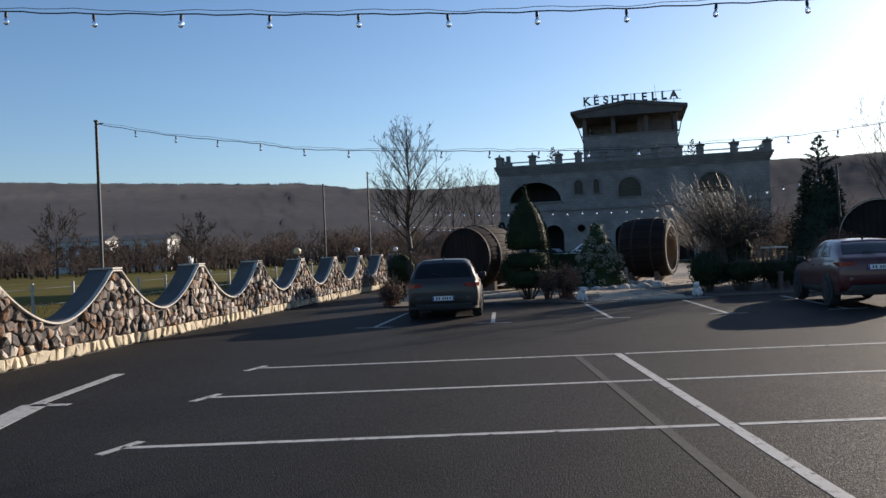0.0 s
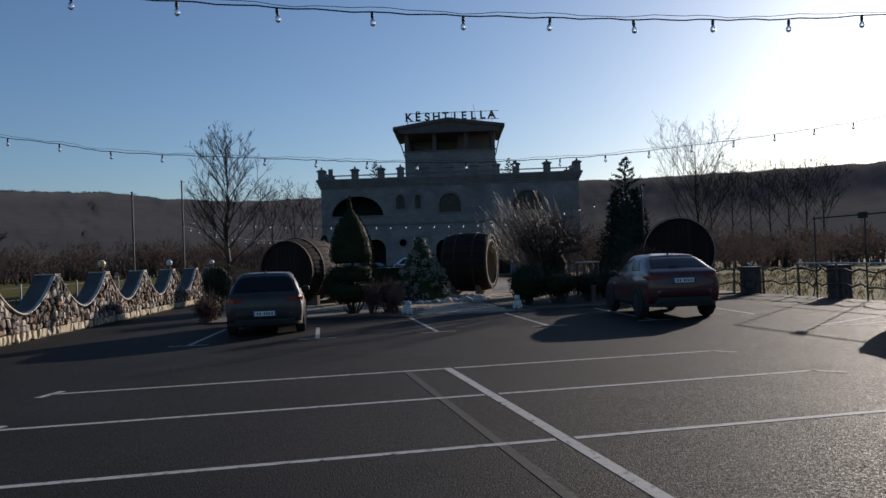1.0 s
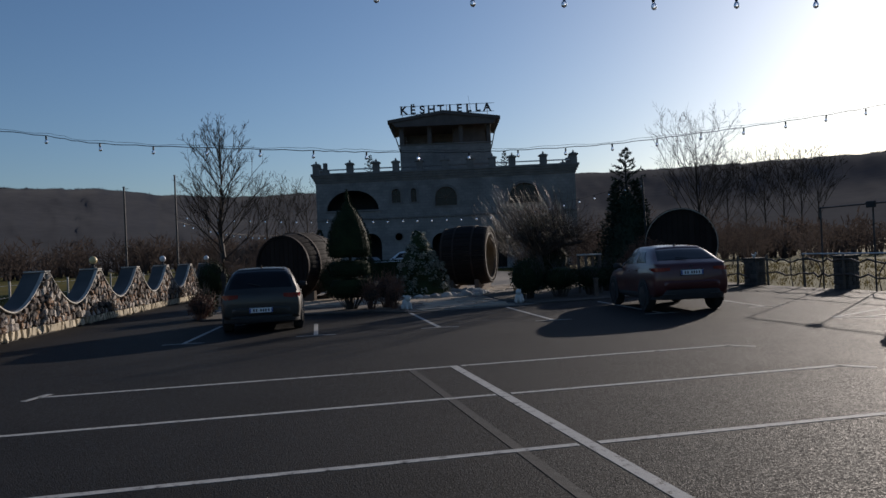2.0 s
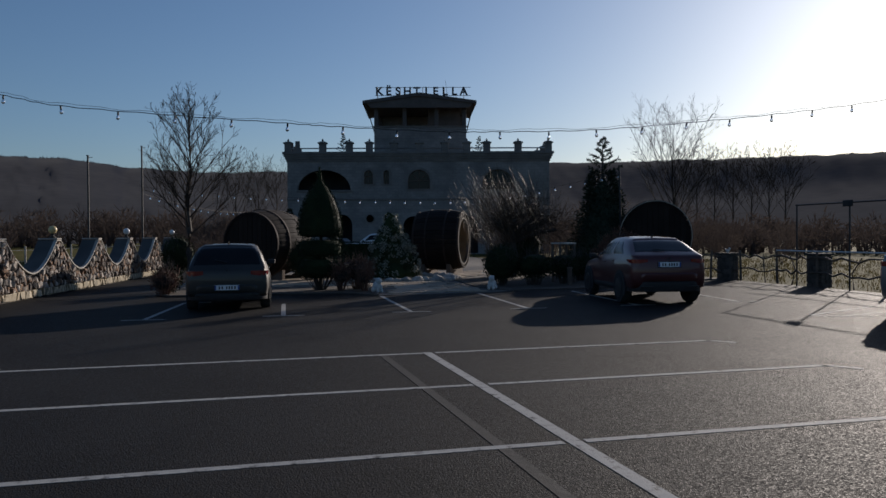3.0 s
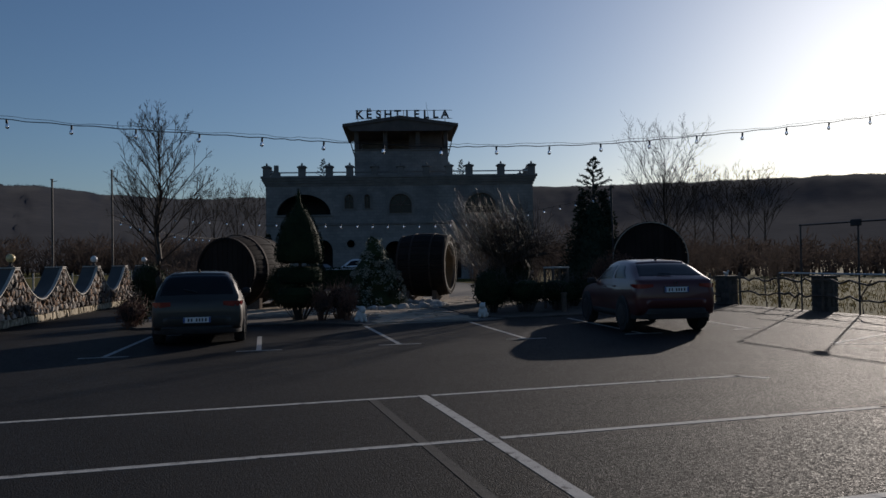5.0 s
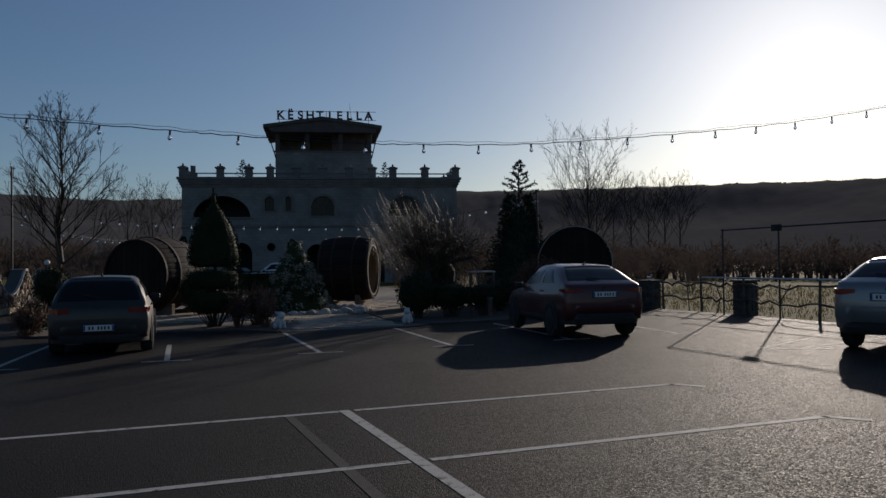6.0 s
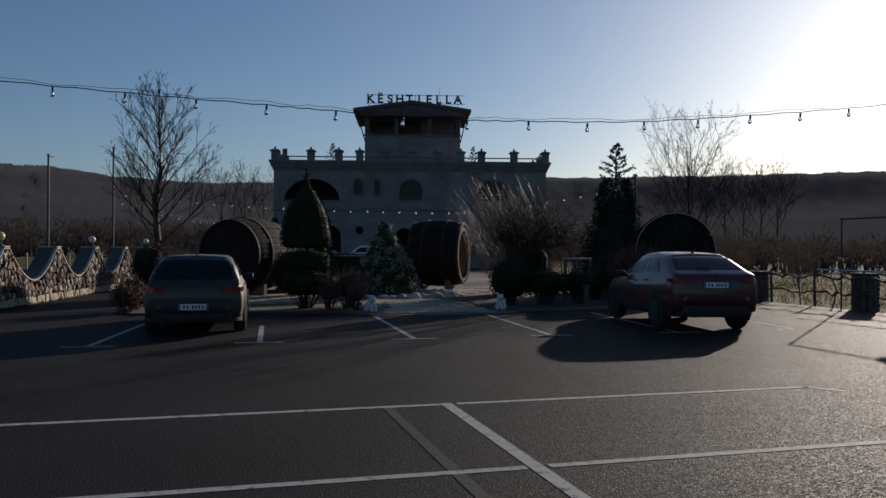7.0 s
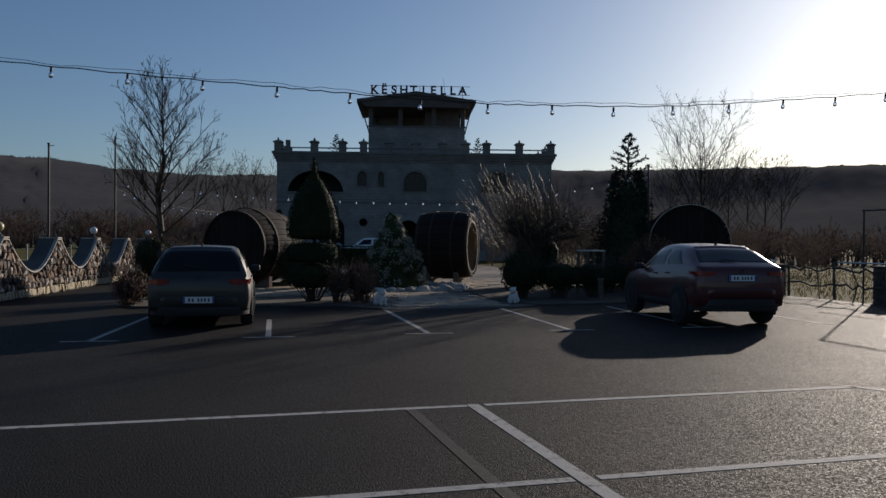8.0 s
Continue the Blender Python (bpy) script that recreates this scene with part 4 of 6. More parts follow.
    y1 = cuts["rear"][1]
    patch("spoiler", across(y1 + 0.005, y1 + 0.2, 7.8, 7.9), paint, 0.02, n=4, k=14)
    bm = bmesh.new()
    p = skin(y1 + 0.3, 10, 1)
    rod(bm, p, p + Vector((0, -0.12, 0.075)), 0.03, 0.008, seg=6)
    part("roof_aerial", bm, M_BLACKPL, body)
    return c


car("hatchback_car", "dark grey-beige hatchback parked nose to the garden bed", pose(-2.79, 12.45, 0, 0, 0, -2.5), HATCH, HATCH_CUTS, 1.80, M_CAR_GREY)
car("suv_car", "dark red sloping-roofed compact SUV parked beside the garden hedge", pose(6.95, 10.70, 0, 0, 0, -9), COUPE_SUV, SUV_CUTS, 1.81, M_CAR_RED, wheel_r=0.37, wb=(0.85, 3.53), clad=1.6, plate_z=0.93, badge_z=1.06, lamp=(0.96, 1.05))
car("suv_car", "silver SUV with red tail lamps parked in an angled bay", pose(9.62, 6.22, 0, 0, 0, -66), COUPE_SUV, SUV_CUTS, 1.85, M_CAR_SILVER, tall=1.05, wheel_r=0.36, wb=(0.85, 3.5), clad=1.2, plate_z=0.95, badge_z=1.08, lamp=(0.98, 1.08))
car("pickup_car", "white off-road wagon parked near the castle", pose(10.3, 60.0, 0.012, 0, 0, 72), HATCH, HATCH_CUTS, 1.85, M_CAR_WHITE, tall=1.25, wheel_r=0.38, wb=(0.85, 3.4))
car("estate_car", "pale blue-grey car parked near the castle", pose(6.9, 62.0, 0.012, 0, 0, 80), HATCH, HATCH_CUTS, 1.8, M_CAR_SILVER)

# ---- giant barrels ----


def barrel(label, x, y, heading, length, r_mid, r_end, zc, hole=0.0, rim=False, staves=40):
    """A lying barrel. heading: direction in degrees of the front end's normal, from +x anticlockwise."""
    th = thing("giant_barrel", label, "barrel", Matrix.Translation((x, y, 0)) @ Matrix.Rotation(radians(heading - 180), 4, "Z"), "giant wine barrels")
    # local x axis runs from the front end (x = 0) to the back (x = length)
    base = Matrix.Translation((0, 0, zc))

    def rad(f):
        return r_end + (r_mid - r_end) * (1 - (2 * f - 1) ** 2)
    n = 9
    for k in range(staves):
        a0, a1 = 2 * math.pi * k / staves + 0.006, 2 * math.pi * (k + 1) / staves - 0.006
        bm = bmesh.new()
        rings = []
        for i in range(n + 1):
            f = i / n
            r = rad(f) + 0.006 * ((k * 7) % 3)
            am = (a0 + a1) / 2
            rings.append([base @ Vector((f * length, rr * math.cos(a), rr * math.sin(a))) for rr, a in ((r, a0), (r + 0.006, am), (r, a1), (r - 0.06, a1), (r - 0.06, a0))])
        loft(bm, rings)
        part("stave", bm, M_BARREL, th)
    for f in (0.03, 0.3, 0.7, 0.97):
        bm = bmesh.new()
        rings = []
        for i in range(41):
            a = 2 * math.pi * i / 40
            rings.append([base @ Vector(((f + df) * length, (rad(f) + dr) * math.cos(a), (rad(f) + dr) * math.sin(a))) for df, dr in ((-0.018, 0.008), (0.018, 0.008), (0.018, 0.03), (-0.018, 0.03))])
        loft(bm, rings, True, False)
        part("hoop", bm, M_HOOP, th)
    for xe, hl in ((0.06, hole), (length - 0.1, 0)):
        me = plate_mesh("end", circle_loop(0, 0, r_end - 0.05, 40), [circle_loop(0.0, -0.05, hl)] if hl else [], 0.05)
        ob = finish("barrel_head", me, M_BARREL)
        ob.parent = th
        ob.matrix_basis = Matrix.Translation((xe, 0, zc)) @ Matrix.Rotation(radians(90 if xe > 1 else -90), 4, "Z")
        if xe < 1:
            for i in range(-5, 6):
                if hl and abs(i * 0.2) < hl + 0.05:
                    continue
                h = math.sqrt(max(0.01, (r_end - 0.08) ** 2 - (i * 0.2) ** 2))
                bm = bmesh.new()
                box(bm, xe - 0.03, i * 0.2 - 0.095, zc - h, xe - 0.002, i * 0.2 + 0.095, zc + h, 0.008)
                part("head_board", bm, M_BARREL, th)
    if hole:
        bm = bmesh.new()
        rings = []
        for i in range(37):
            a = 2 * math.pi * i / 36
            rings.append([base @ Vector((0.06 + dx, (hole + dr) * math.cos(a), -0.05 + (hole + dr) * math.sin(a))) for dx, dr in ((-0.04, -0.03), (0.07, -0.03), (0.07, 0.04), (-0.04, 0.04))])
        loft(bm, rings, True, False)
        part("opening_ring", bm, M_RIM, th)
        # Lining added inside the staves; the light there is put into its colour.
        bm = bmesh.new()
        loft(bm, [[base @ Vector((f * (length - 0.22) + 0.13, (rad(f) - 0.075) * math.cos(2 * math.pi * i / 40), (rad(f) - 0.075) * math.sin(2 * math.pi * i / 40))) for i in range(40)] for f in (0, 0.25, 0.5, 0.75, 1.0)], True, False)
        part("added_lining", bm, M_LINING, th, "lining added inside the barrel, its pale colour standing for light", smooth=40)
    if rim:
        bm = bmesh.new()
        rings = []
        for i in range(49):
            a = 2 * math.pi * i / 48
            rings.append([base @ Vector((dx, (r_end + dr) * math.cos(a), (r_end + dr) * math.sin(a))) for dx, dr in ((-0.04, 0.0), (0.05, 0.0), (0.05, 0.03), (-0.04, 0.03))])
        loft(bm, rings, True, False)
        part("end_rim", bm, M_RIM, th)
    for f in (0.22, 0.78):
        bm = bmesh.new()
        zt = zc - rad(f) * 0.80
        pts = [(-r_mid * 0.85, -0.06), (r_mid * 0.85, -0.06), (r_mid * 0.85, zt), (r_mid * 0.5, zc - rad(f) - 0.0), (0, zc - rad(f) - 0.035), (-r_mid * 0.5, zc - rad(f)), (-r_mid * 0.85, zt)]
        loft(bm, [[Vector((f * length + d, py, pz)) for py, pz in pts] for d in (-0.09, 0.09)])
        part("cradle", bm, M_OLDWOOD, th)
    return th


barrel("huge dark wooden wine barrel lying on a cradle", -2.15, 24.6, 236, 2.5, 1.27, 1.12, 1.38)
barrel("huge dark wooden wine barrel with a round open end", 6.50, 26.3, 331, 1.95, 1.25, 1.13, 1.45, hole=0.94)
barrel("huge dark wooden wine barrel with a bright rim", 12.62, 21.6, 243, 2.6, 1.36, 1.30, 1.56, rim=True)

# ---- garden ground ----
bed = [(-4.3, 17.2), (0.2, 16.9), (1.1, 15.9), (1.35, 17.6), (1.9, 19.2), (0.6, 20.2), (-4.5, 20.4), (-4.8, 18.2)]
tagged(sheet("garden_bed", [(x, y) for x, y in bed], 0.03, M_SOIL, 0.2), "dark bare soil garden bed beside the car park", "ground", kind="structure")
bed2 = [(5.2, 16.4), (8.3, 16.6), (8.6, 19.2), (14.2, 19.2), (14.2, 28), (8.2, 28.0), (7.6, 25.2), (5.0, 22.4), (4.6, 18)]
tagged(sheet("garden_bed_2", bed2, 0.03, M_SOIL, 0.2), "dark soil garden bed under shrubs", "ground", kind="structure")
court = [(1.12, 15.94), (4.42, 15.99), (5.18, 16.42), (4.58, 18), (4.98, 22.4), (7.58, 25.2), (8.18, 28.02), (14.2, 28.02), (14.2, 64.6), (-6, 69), (-3.9, 37), (-4.4, 26), (-4.52, 20.42), (0.6, 20.22), (1.92, 19.2), (1.37, 17.6)]
COURT = tagged(sheet("courtyard_paving", court, 0.012, M_JOINT, 0.2), "pale irregular flagstone path and forecourt", "pavement", kind="structure")


def kerb(label, pts, w=0.10, h=0.05):
    th = thing("kerb", label, "kerb", kind="structure")
    for a, b in zip(pts, pts[1:]):
        a, b = Vector((*a, 0)), Vector((*b, 0))
        n = max(1, round((b - a).length / 0.8))
        for i in range(n):
            p, q = a.lerp(b, i / n), a.lerp(b, (i + 1) / n)
            d = q - p
            bm = bmesh.new()
            box(bm, 0.006, -w / 2, -0.1, d.length - 0.006, w / 2, h + random.uniform(-0.008, 0.008), 0.015, Matrix.Translation(p) @ Matrix.Rotation(math.atan2(d.y, d.x), 4, "Z"))
            part("kerb_stone", bm, M_DARKMORTAR, th)


kerb("low dark kerb stones round the garden bed", [(-4.75, 18.1), (-4.3, 17.2), (0.2, 16.9), (1.1, 15.9), (1.35, 17.6)])
kerb("low dark kerb stones round the shrub bed", [(4.6, 18), (5.2, 16.4), (8.3, 16.6), (8.6, 19.2), (14.2, 19.2)])

# ---- plants ----


class Tris:
    """Collects loose leaves and thin twigs for one mesh."""

    def __init__(self):
        self.v, self.f = [], []

    def leaf(self, p, d, n, length, width):
        p, d = Vector(p), Vector(d).normalized()
        s = d.cross(Vector(n))
        s = s.normalized() * width / 2 if s.length > 1e-4 else Vector((width / 2, 0, 0))
        k = len(self.v)
        self.v += [p - s * 0.5, p + d * length * 0.5 - s, p + d * length, p + d * length * 0.5 + s]
        self.f.append((k, k + 1, k + 2, k + 3))

    def twig(self, pts, r0, r1, seg=3):
        k = len(self.v)
        n = len(pts)
        for i, p in enumerate(pts):
            a = pts[max(0, i - 1)]
            b = pts[min(n - 1, i + 1)]
            q = (Vector(b) - Vector(a)).to_track_quat("Z", "Y")
            r = r0 + (r1 - r0) * i / (n - 1)
            for j in range(seg):
                an = 2 * math.pi * j / seg
                self.v.append(Vector(p) + q @ Vector((r * math.cos(an), r * math.sin(an), 0)))
        for i in range(n - 1):
            for j in range(seg):
                j2 = (j + 1) % seg
                self.f.append((k + i * seg + j, k + i * seg + j2, k + (i + 1) * seg + j2, k + (i + 1) * seg + j))

    def make(self, name, mat, parent=None, label="", smooth=False):
        me = bpy.data.meshes.new(name)
        me.from_pydata([tuple(p) for p in self.v], [], self.f)
        ob = finish(name, me, mat)
        if smooth:
            me.shade_smooth()
        ob.parent = parent
        return tagged(ob, label) if label else ob


def rnd_dir(rng):
    z = rng.uniform(-1, 1)
    a = rng.uniform(0, 2 * math.pi)
    s = math.sqrt(1 - z * z)
    return Vector((s * math.cos(a), s * math.sin(a), z))


def bare_tree(label, x, y, height, trunk_h, trunk_r, spread, seed, n_limbs=11, upright=0.55, twigs=7, z0=-0.06, thin=1.0):
    """A leafless tree: leader, limbs in a rising fan, three orders of twigs."""
    rng = random.Random(seed)
    th = thing("bare_tree", label, "tree", Matrix.Translation((x, y, z0)))
    trunk, crown = Tris(), Tris()
    lead = [Vector((0, 0, 0))]
    n = 9
    for i in range(1, n + 1):
        f = i / n
        lead.append(Vector((rng.uniform(-0.05, 0.05) * f * 2, rng.uniform(-0.05, 0.05) * f * 2, height * 0.93 * f)))
    trunk.twig(lead[:5], trunk_r, trunk_r * 0.62, 9)
    crown.twig(lead[4:], trunk_r * 0.62, 0.012, 6)

    def lead_at(z):
        f = max(0, min(0.999, z / (height * 0.93))) * n
        i = int(f)
        return lead[i].lerp(lead[i + 1], f - i)

    def grow(p, d, length, r, level):
        k = 6 if level == 1 else 4
        pts = [p]
        dd = d.copy()
        for i in range(k):
            dd = (dd + Vector((rng.uniform(-0.06, 0.06), rng.uniform(-0.06, 0.06), 0.05 if level < 3 else 0.02))).normalized()
            pts.append(pts[-1] + dd * length / k)
        crown.twig(pts, r, max(0.004 * thin, r * 0.3), 5 if level == 1 else 3)
        if level >= 4:
            return
        m = (twigs if level == 1 else twigs - 2 if level == 2 else 3)
        for i in range(m):
            f = rng.uniform(0.25, 1.0) * k
            i0 = min(k - 1, int(f))
            q = pts[i0].lerp(pts[i0 + 1], f - i0)
            out = rnd_dir(rng)
            out = (pts[i0 + 1] - pts[i0]).normalized() * 0.85 + out * 0.62 + Vector((0, 0, 0.12))
            grow(q, out.normalized(), length * rng.uniform(0.34, 0.55) * (1.05 - 0.3 * f / k), max(0.0045 * thin, r * 0.45), level + 1)
    for i in range(n_limbs):
        f = (i + 0.4) / n_limbs
        z = trunk_h + (height * 0.86 - trunk_h) * f
        a = i * 2.4 + rng.uniform(-0.4, 0.4)
        up = upright + 0.35 * f
        d = Vector((math.cos(a), math.sin(a), up * 1.5)).normalized()
        ln = spread * (1.15 - 0.62 * f) * rng.uniform(0.85, 1.15) / max(0.35, math.sqrt(1 - min(0.9, d.z ** 2)))
        grow(lead_at(z), d, min(ln, height * 0.62), trunk_r * (0.22 - 0.11 * f), 1)
    trunk.make("trunk", M_BARK, th, smooth=True)
    crown.make("crown", M_TWIG, th, "fine leafless branches and twigs")
    return th


bare_tree("leafless young lime tree with a fine rising crown", -4.0, 20.0, 6.0, 1.7, 0.125, 1.25, 3, n_limbs=34, twigs=7, upright=0.55, thin=0.7)
bare_tree("leafless garden tree with upright thin branches", 16.2, 26.5, 5.6, 1.7, 0.11, 2.2, 8, n_limbs=22, twigs=6, upright=0.85, thin=0.8)


def clipped(th, name, profile, seed, density, leaf=0.07):
    """A clipped evergreen form: a dense inner body and a skin of small leaves."""
    rng = random.Random(seed)
    bm = bmesh.new()
    lathe(bm, [(max(0.01, r - 0.07), z) for r, z in profile], 20)
    body = part(name, bm, M_YEW, th)
    t = Tris()
    for (r0, z0), (r1, z1) in zip(profile, profile[1:]):
        ln = math.hypot(r1 - r0, z1 - z0)
        area = math.pi * (r0 + r1) * ln
        for _ in range(int(area * density)):
            f = rng.random()
            r, z = r0 + (r1 - r0) * f, z0 + (z1 - z0) * f
            a = rng.uniform(0, 2 * math.pi)
            nr = Vector(((z1 - z0) * math.cos(a), (z1 - z0) * math.sin(a), r0 - r1)).normalized()
            p = Vector((r * math.cos(a), r * math.sin(a), z)) - nr * rng.uniform(0.01, 0.09)
            d = nr * 0.8 + rnd_dir(rng) * 0.7
            t.leaf(p, d, rnd_dir(rng), leaf * rng.uniform(0.7, 1.5), leaf * 0.5)
    t.make("leaves", M_YEW, body, "dark green clipped leaves")


topi = thing("tiered_topiary", "dark clipped evergreen topiary with a cone over two round tiers", "shrub", Matrix.Translation((-0.17, 18.5, 0.03)))
clipped(topi, "cone_tier", [(0.05, 1.60), (0.5, 1.58), (0.66, 1.64), (0.71, 1.80), (0.68, 2.08), (0.60, 2.4), (0.48, 2.72), (0.33, 2.98), (0.20, 3.16), (0.13, 3.3), (0.12, 3.45), (0.03, 3.68)], 21, 1100, 0.04)
clipped(topi, "middle_tier", [(0.05, 1.0), (0.5, 1.0), (0.66, 1.06), (0.70, 1.2), (0.68, 1.38), (0.58, 1.46), (0.05, 1.48)], 22, 950, 0.04)
clipped(topi, "lower_tier", [(0.05, 0.34), (0.45, 0.36), (0.66, 0.5), (0.72, 0.72), (0.62, 0.90), (0.05, 0.94)], 23, 950, 0.04)
bm = bmesh.new()
rod(bm, (0, 0, -0.03), (0.02, 0, 1.7), 0.06, 0.045, seg=8)
part("stem", bm, M_BARK, topi)
t = Tris()
for i in range(34):
    a = i * 2.4
    r = 0.12 + 0.3 * random.random()
    t.twig([(r * 0.4 * math.cos(a), r * 0.4 * math.sin(a), -0.03), (r * math.cos(a), r * math.sin(a), 0.25), (r * 1.5 * math.cos(a), r * 1.5 * math.sin(a), 0.55)], 0.018, 0.008)
tagged(t.make("stem", M_BARK, topi), kind="stuff")


def round_shrub(label, x, y, z, rx, ry, rz, seed, mat, leaves, leaf=0.08, stems=26, name="round_shrub", inner=0.0, base=0.03, z_flat=False):
    """A leafy or twiggy shrub on several stems."""
    rng = random.Random(seed)
    th = thing(name, label, "shrub", Matrix.Translation((x, y, base)))
    t = Tris()
    for i in range(stems):
        a = rng.uniform(0, 6.28)
        f = math.sqrt(rng.random()) * 0.95
        top = Vector((rx * f * math.cos(a), ry * f * math.sin(a), z + rz * (0.2 + 0.6 * (1 - f * f))))
        root = Vector((top.x * 0.28, top.y * 0.28, -0.03))
        mid = root.lerp(top, 0.5) + Vector((0, 0, -0.05)) - Vector((top.x, top.y, 0)) * 0.12
        t.twig([root, mid, top], 0.016, 0.005)
        for _ in range(5):
            g = rng.uniform(0.35, 1)
            p = mid.lerp(top, g)
            d = rnd_dir(rng) + Vector((0, 0, 0.6))
            t.twig([p, p + d * 0.16, p + d * 0.3 + rnd_dir(rng) * 0.05], 0.006, 0.003)
    tagged(t.make("stem", M_BARK if mat is not M_REDTWIG else M_REDTWIG, th), kind="stuff")
    if inner:
        bm = bmesh.new()
        ball(bm, (0, 0, z), 1.0, 14)
        for v in bm.verts:
            k = 1 + 0.12 * noise.noise(v.co * 2.3 + Vector((seed, 0, 0)))
            v.co = Vector((v.co.x * rx * inner * k, v.co.y * ry * inner * k, z + (v.co.z - z) * rz * inner * k))
        part("inner_mass", bm, M_YEW if mat is M_YEW else M_BRUSH, th)
    t = Tris()
    for _ in range(leaves):
        d = rnd_dir(rng)
        r = 0.72 + 0.3 * rng.random() + 0.16 * noise.noise(d * 2.4 + Vector((seed, 1, 0)))
        p = Vector((d.x * rx * r, d.y * ry * r, z + d.z * rz * r))
        if z_flat and p.z > z + rz * 0.55:
            p.z = z + rz * 0.55 - rng.random() * 0.06
        if p.z < 0.02:
            continue
        t.leaf(p, d * 0.6 + rnd_dir(rng), rnd_dir(rng), leaf * rng.uniform(0.6, 1.5), leaf * 0.5)
    t.make("leaves", mat, th)
    return th


round_shrub("low reddish twiggy shrub in the garden bed", 0.95, 18.4, 0.55, 0.55, 0.5, 0.42, 31, M_REDTWIG, 1300, 0.05, 40, inner=0.7)
round_shrub("low brown twiggy shrub in the garden bed", 0.35, 17.9, 0.42, 0.36, 0.32, 0.32, 32, M_REDTWIG, 700, 0.05, 30, inner=0.6)
round_shrub("small reddish shrub beside the white rabbit statue", 1.02, 17.6, 0.38, 0.28, 0.3, 0.3, 33, M_REDTWIG, 600, 0.045, 26, inner=0.6)
round_shrub("round dark shrub beside the parked hatchback", -4.5, 18.5, 0.40, 0.40, 0.40, 0.37, 34, M_YEW, 1800, 0.06, 26, inner=0.82)
round_shrub("low twiggy brown shrub at the kerb", -4.55, 17.75, 0.34, 0.42, 0.32, 0.32, 35, M_REDTWIG, 700, 0.05, 36, inner=0.6)
round_shrub("dark flat-topped clipped hedge shrub", 5.55, 18.6, 0.72, 0.62, 0.55, 0.62, 36, M_YEW, 2600, 0.06, 30, inner=0.85)
round_shrub("dark clipped hedge shrub with bare stems", 6.6, 18.5, 0.62, 0.75, 0.5, 0.42, 37, M_YEW, 2400, 0.06, 40, inner=0.8, z_flat=True)
round_shrub("dark clipped hedge shrub with bare stems", 7.75, 18.7, 0.6, 0.7, 0.5, 0.42, 38, M_YEW, 2200, 0.06, 40, inner=0.8, z_flat=True)
round_shrub("low evergreen shrub in the shrub bed", 9.0, 20.4, 0.6, 0.7, 0.6, 0.5, 39, M_YEW, 1800, 0.07, 26, inner=0.8)
round_shrub("low brown shrub in the shrub bed", 10.4, 21.6, 0.6, 0.8, 0.6, 0.5, 40, M_REDTWIG, 1500, 0.07, 40, inner=0.7)
round_shrub("tall dark evergreen bush behind the wall", -5.0, 29.5, 0.9, 0.7, 0.7, 0.8, 41, M_YEW, 3200, 0.07, 26, inner=0.85, base=0)
round_shrub("dark evergreen bush beside the barrel", 8.4, 24.6, 1.1, 0.9, 0.8, 0.9, 42, M_YEW, 3000, 0.07, 26, inner=0.85)
round_shrub("dark bush beside the giant barrel", -0.1, 24.2, 0.8, 0.75, 0.7, 0.75, 43, M_YEW, 2600, 0.07, 26, inner=0.85, base=0.012)
round_shrub("reddish bare bush under the giant barrel", 10.9, 20.9, 0.95, 1.0, 0.7, 0.85, 44, M_REDTWIG, 2200, 0.07, 60, inner=0.6)
round_shrub("brown bush beside the giant barrel", 14.6, 24.2, 0.9, 0.9, 0.8, 0.8, 45, M_REDTWIG, 2200, 0.08, 60, inner=0.7, base=-0.06)

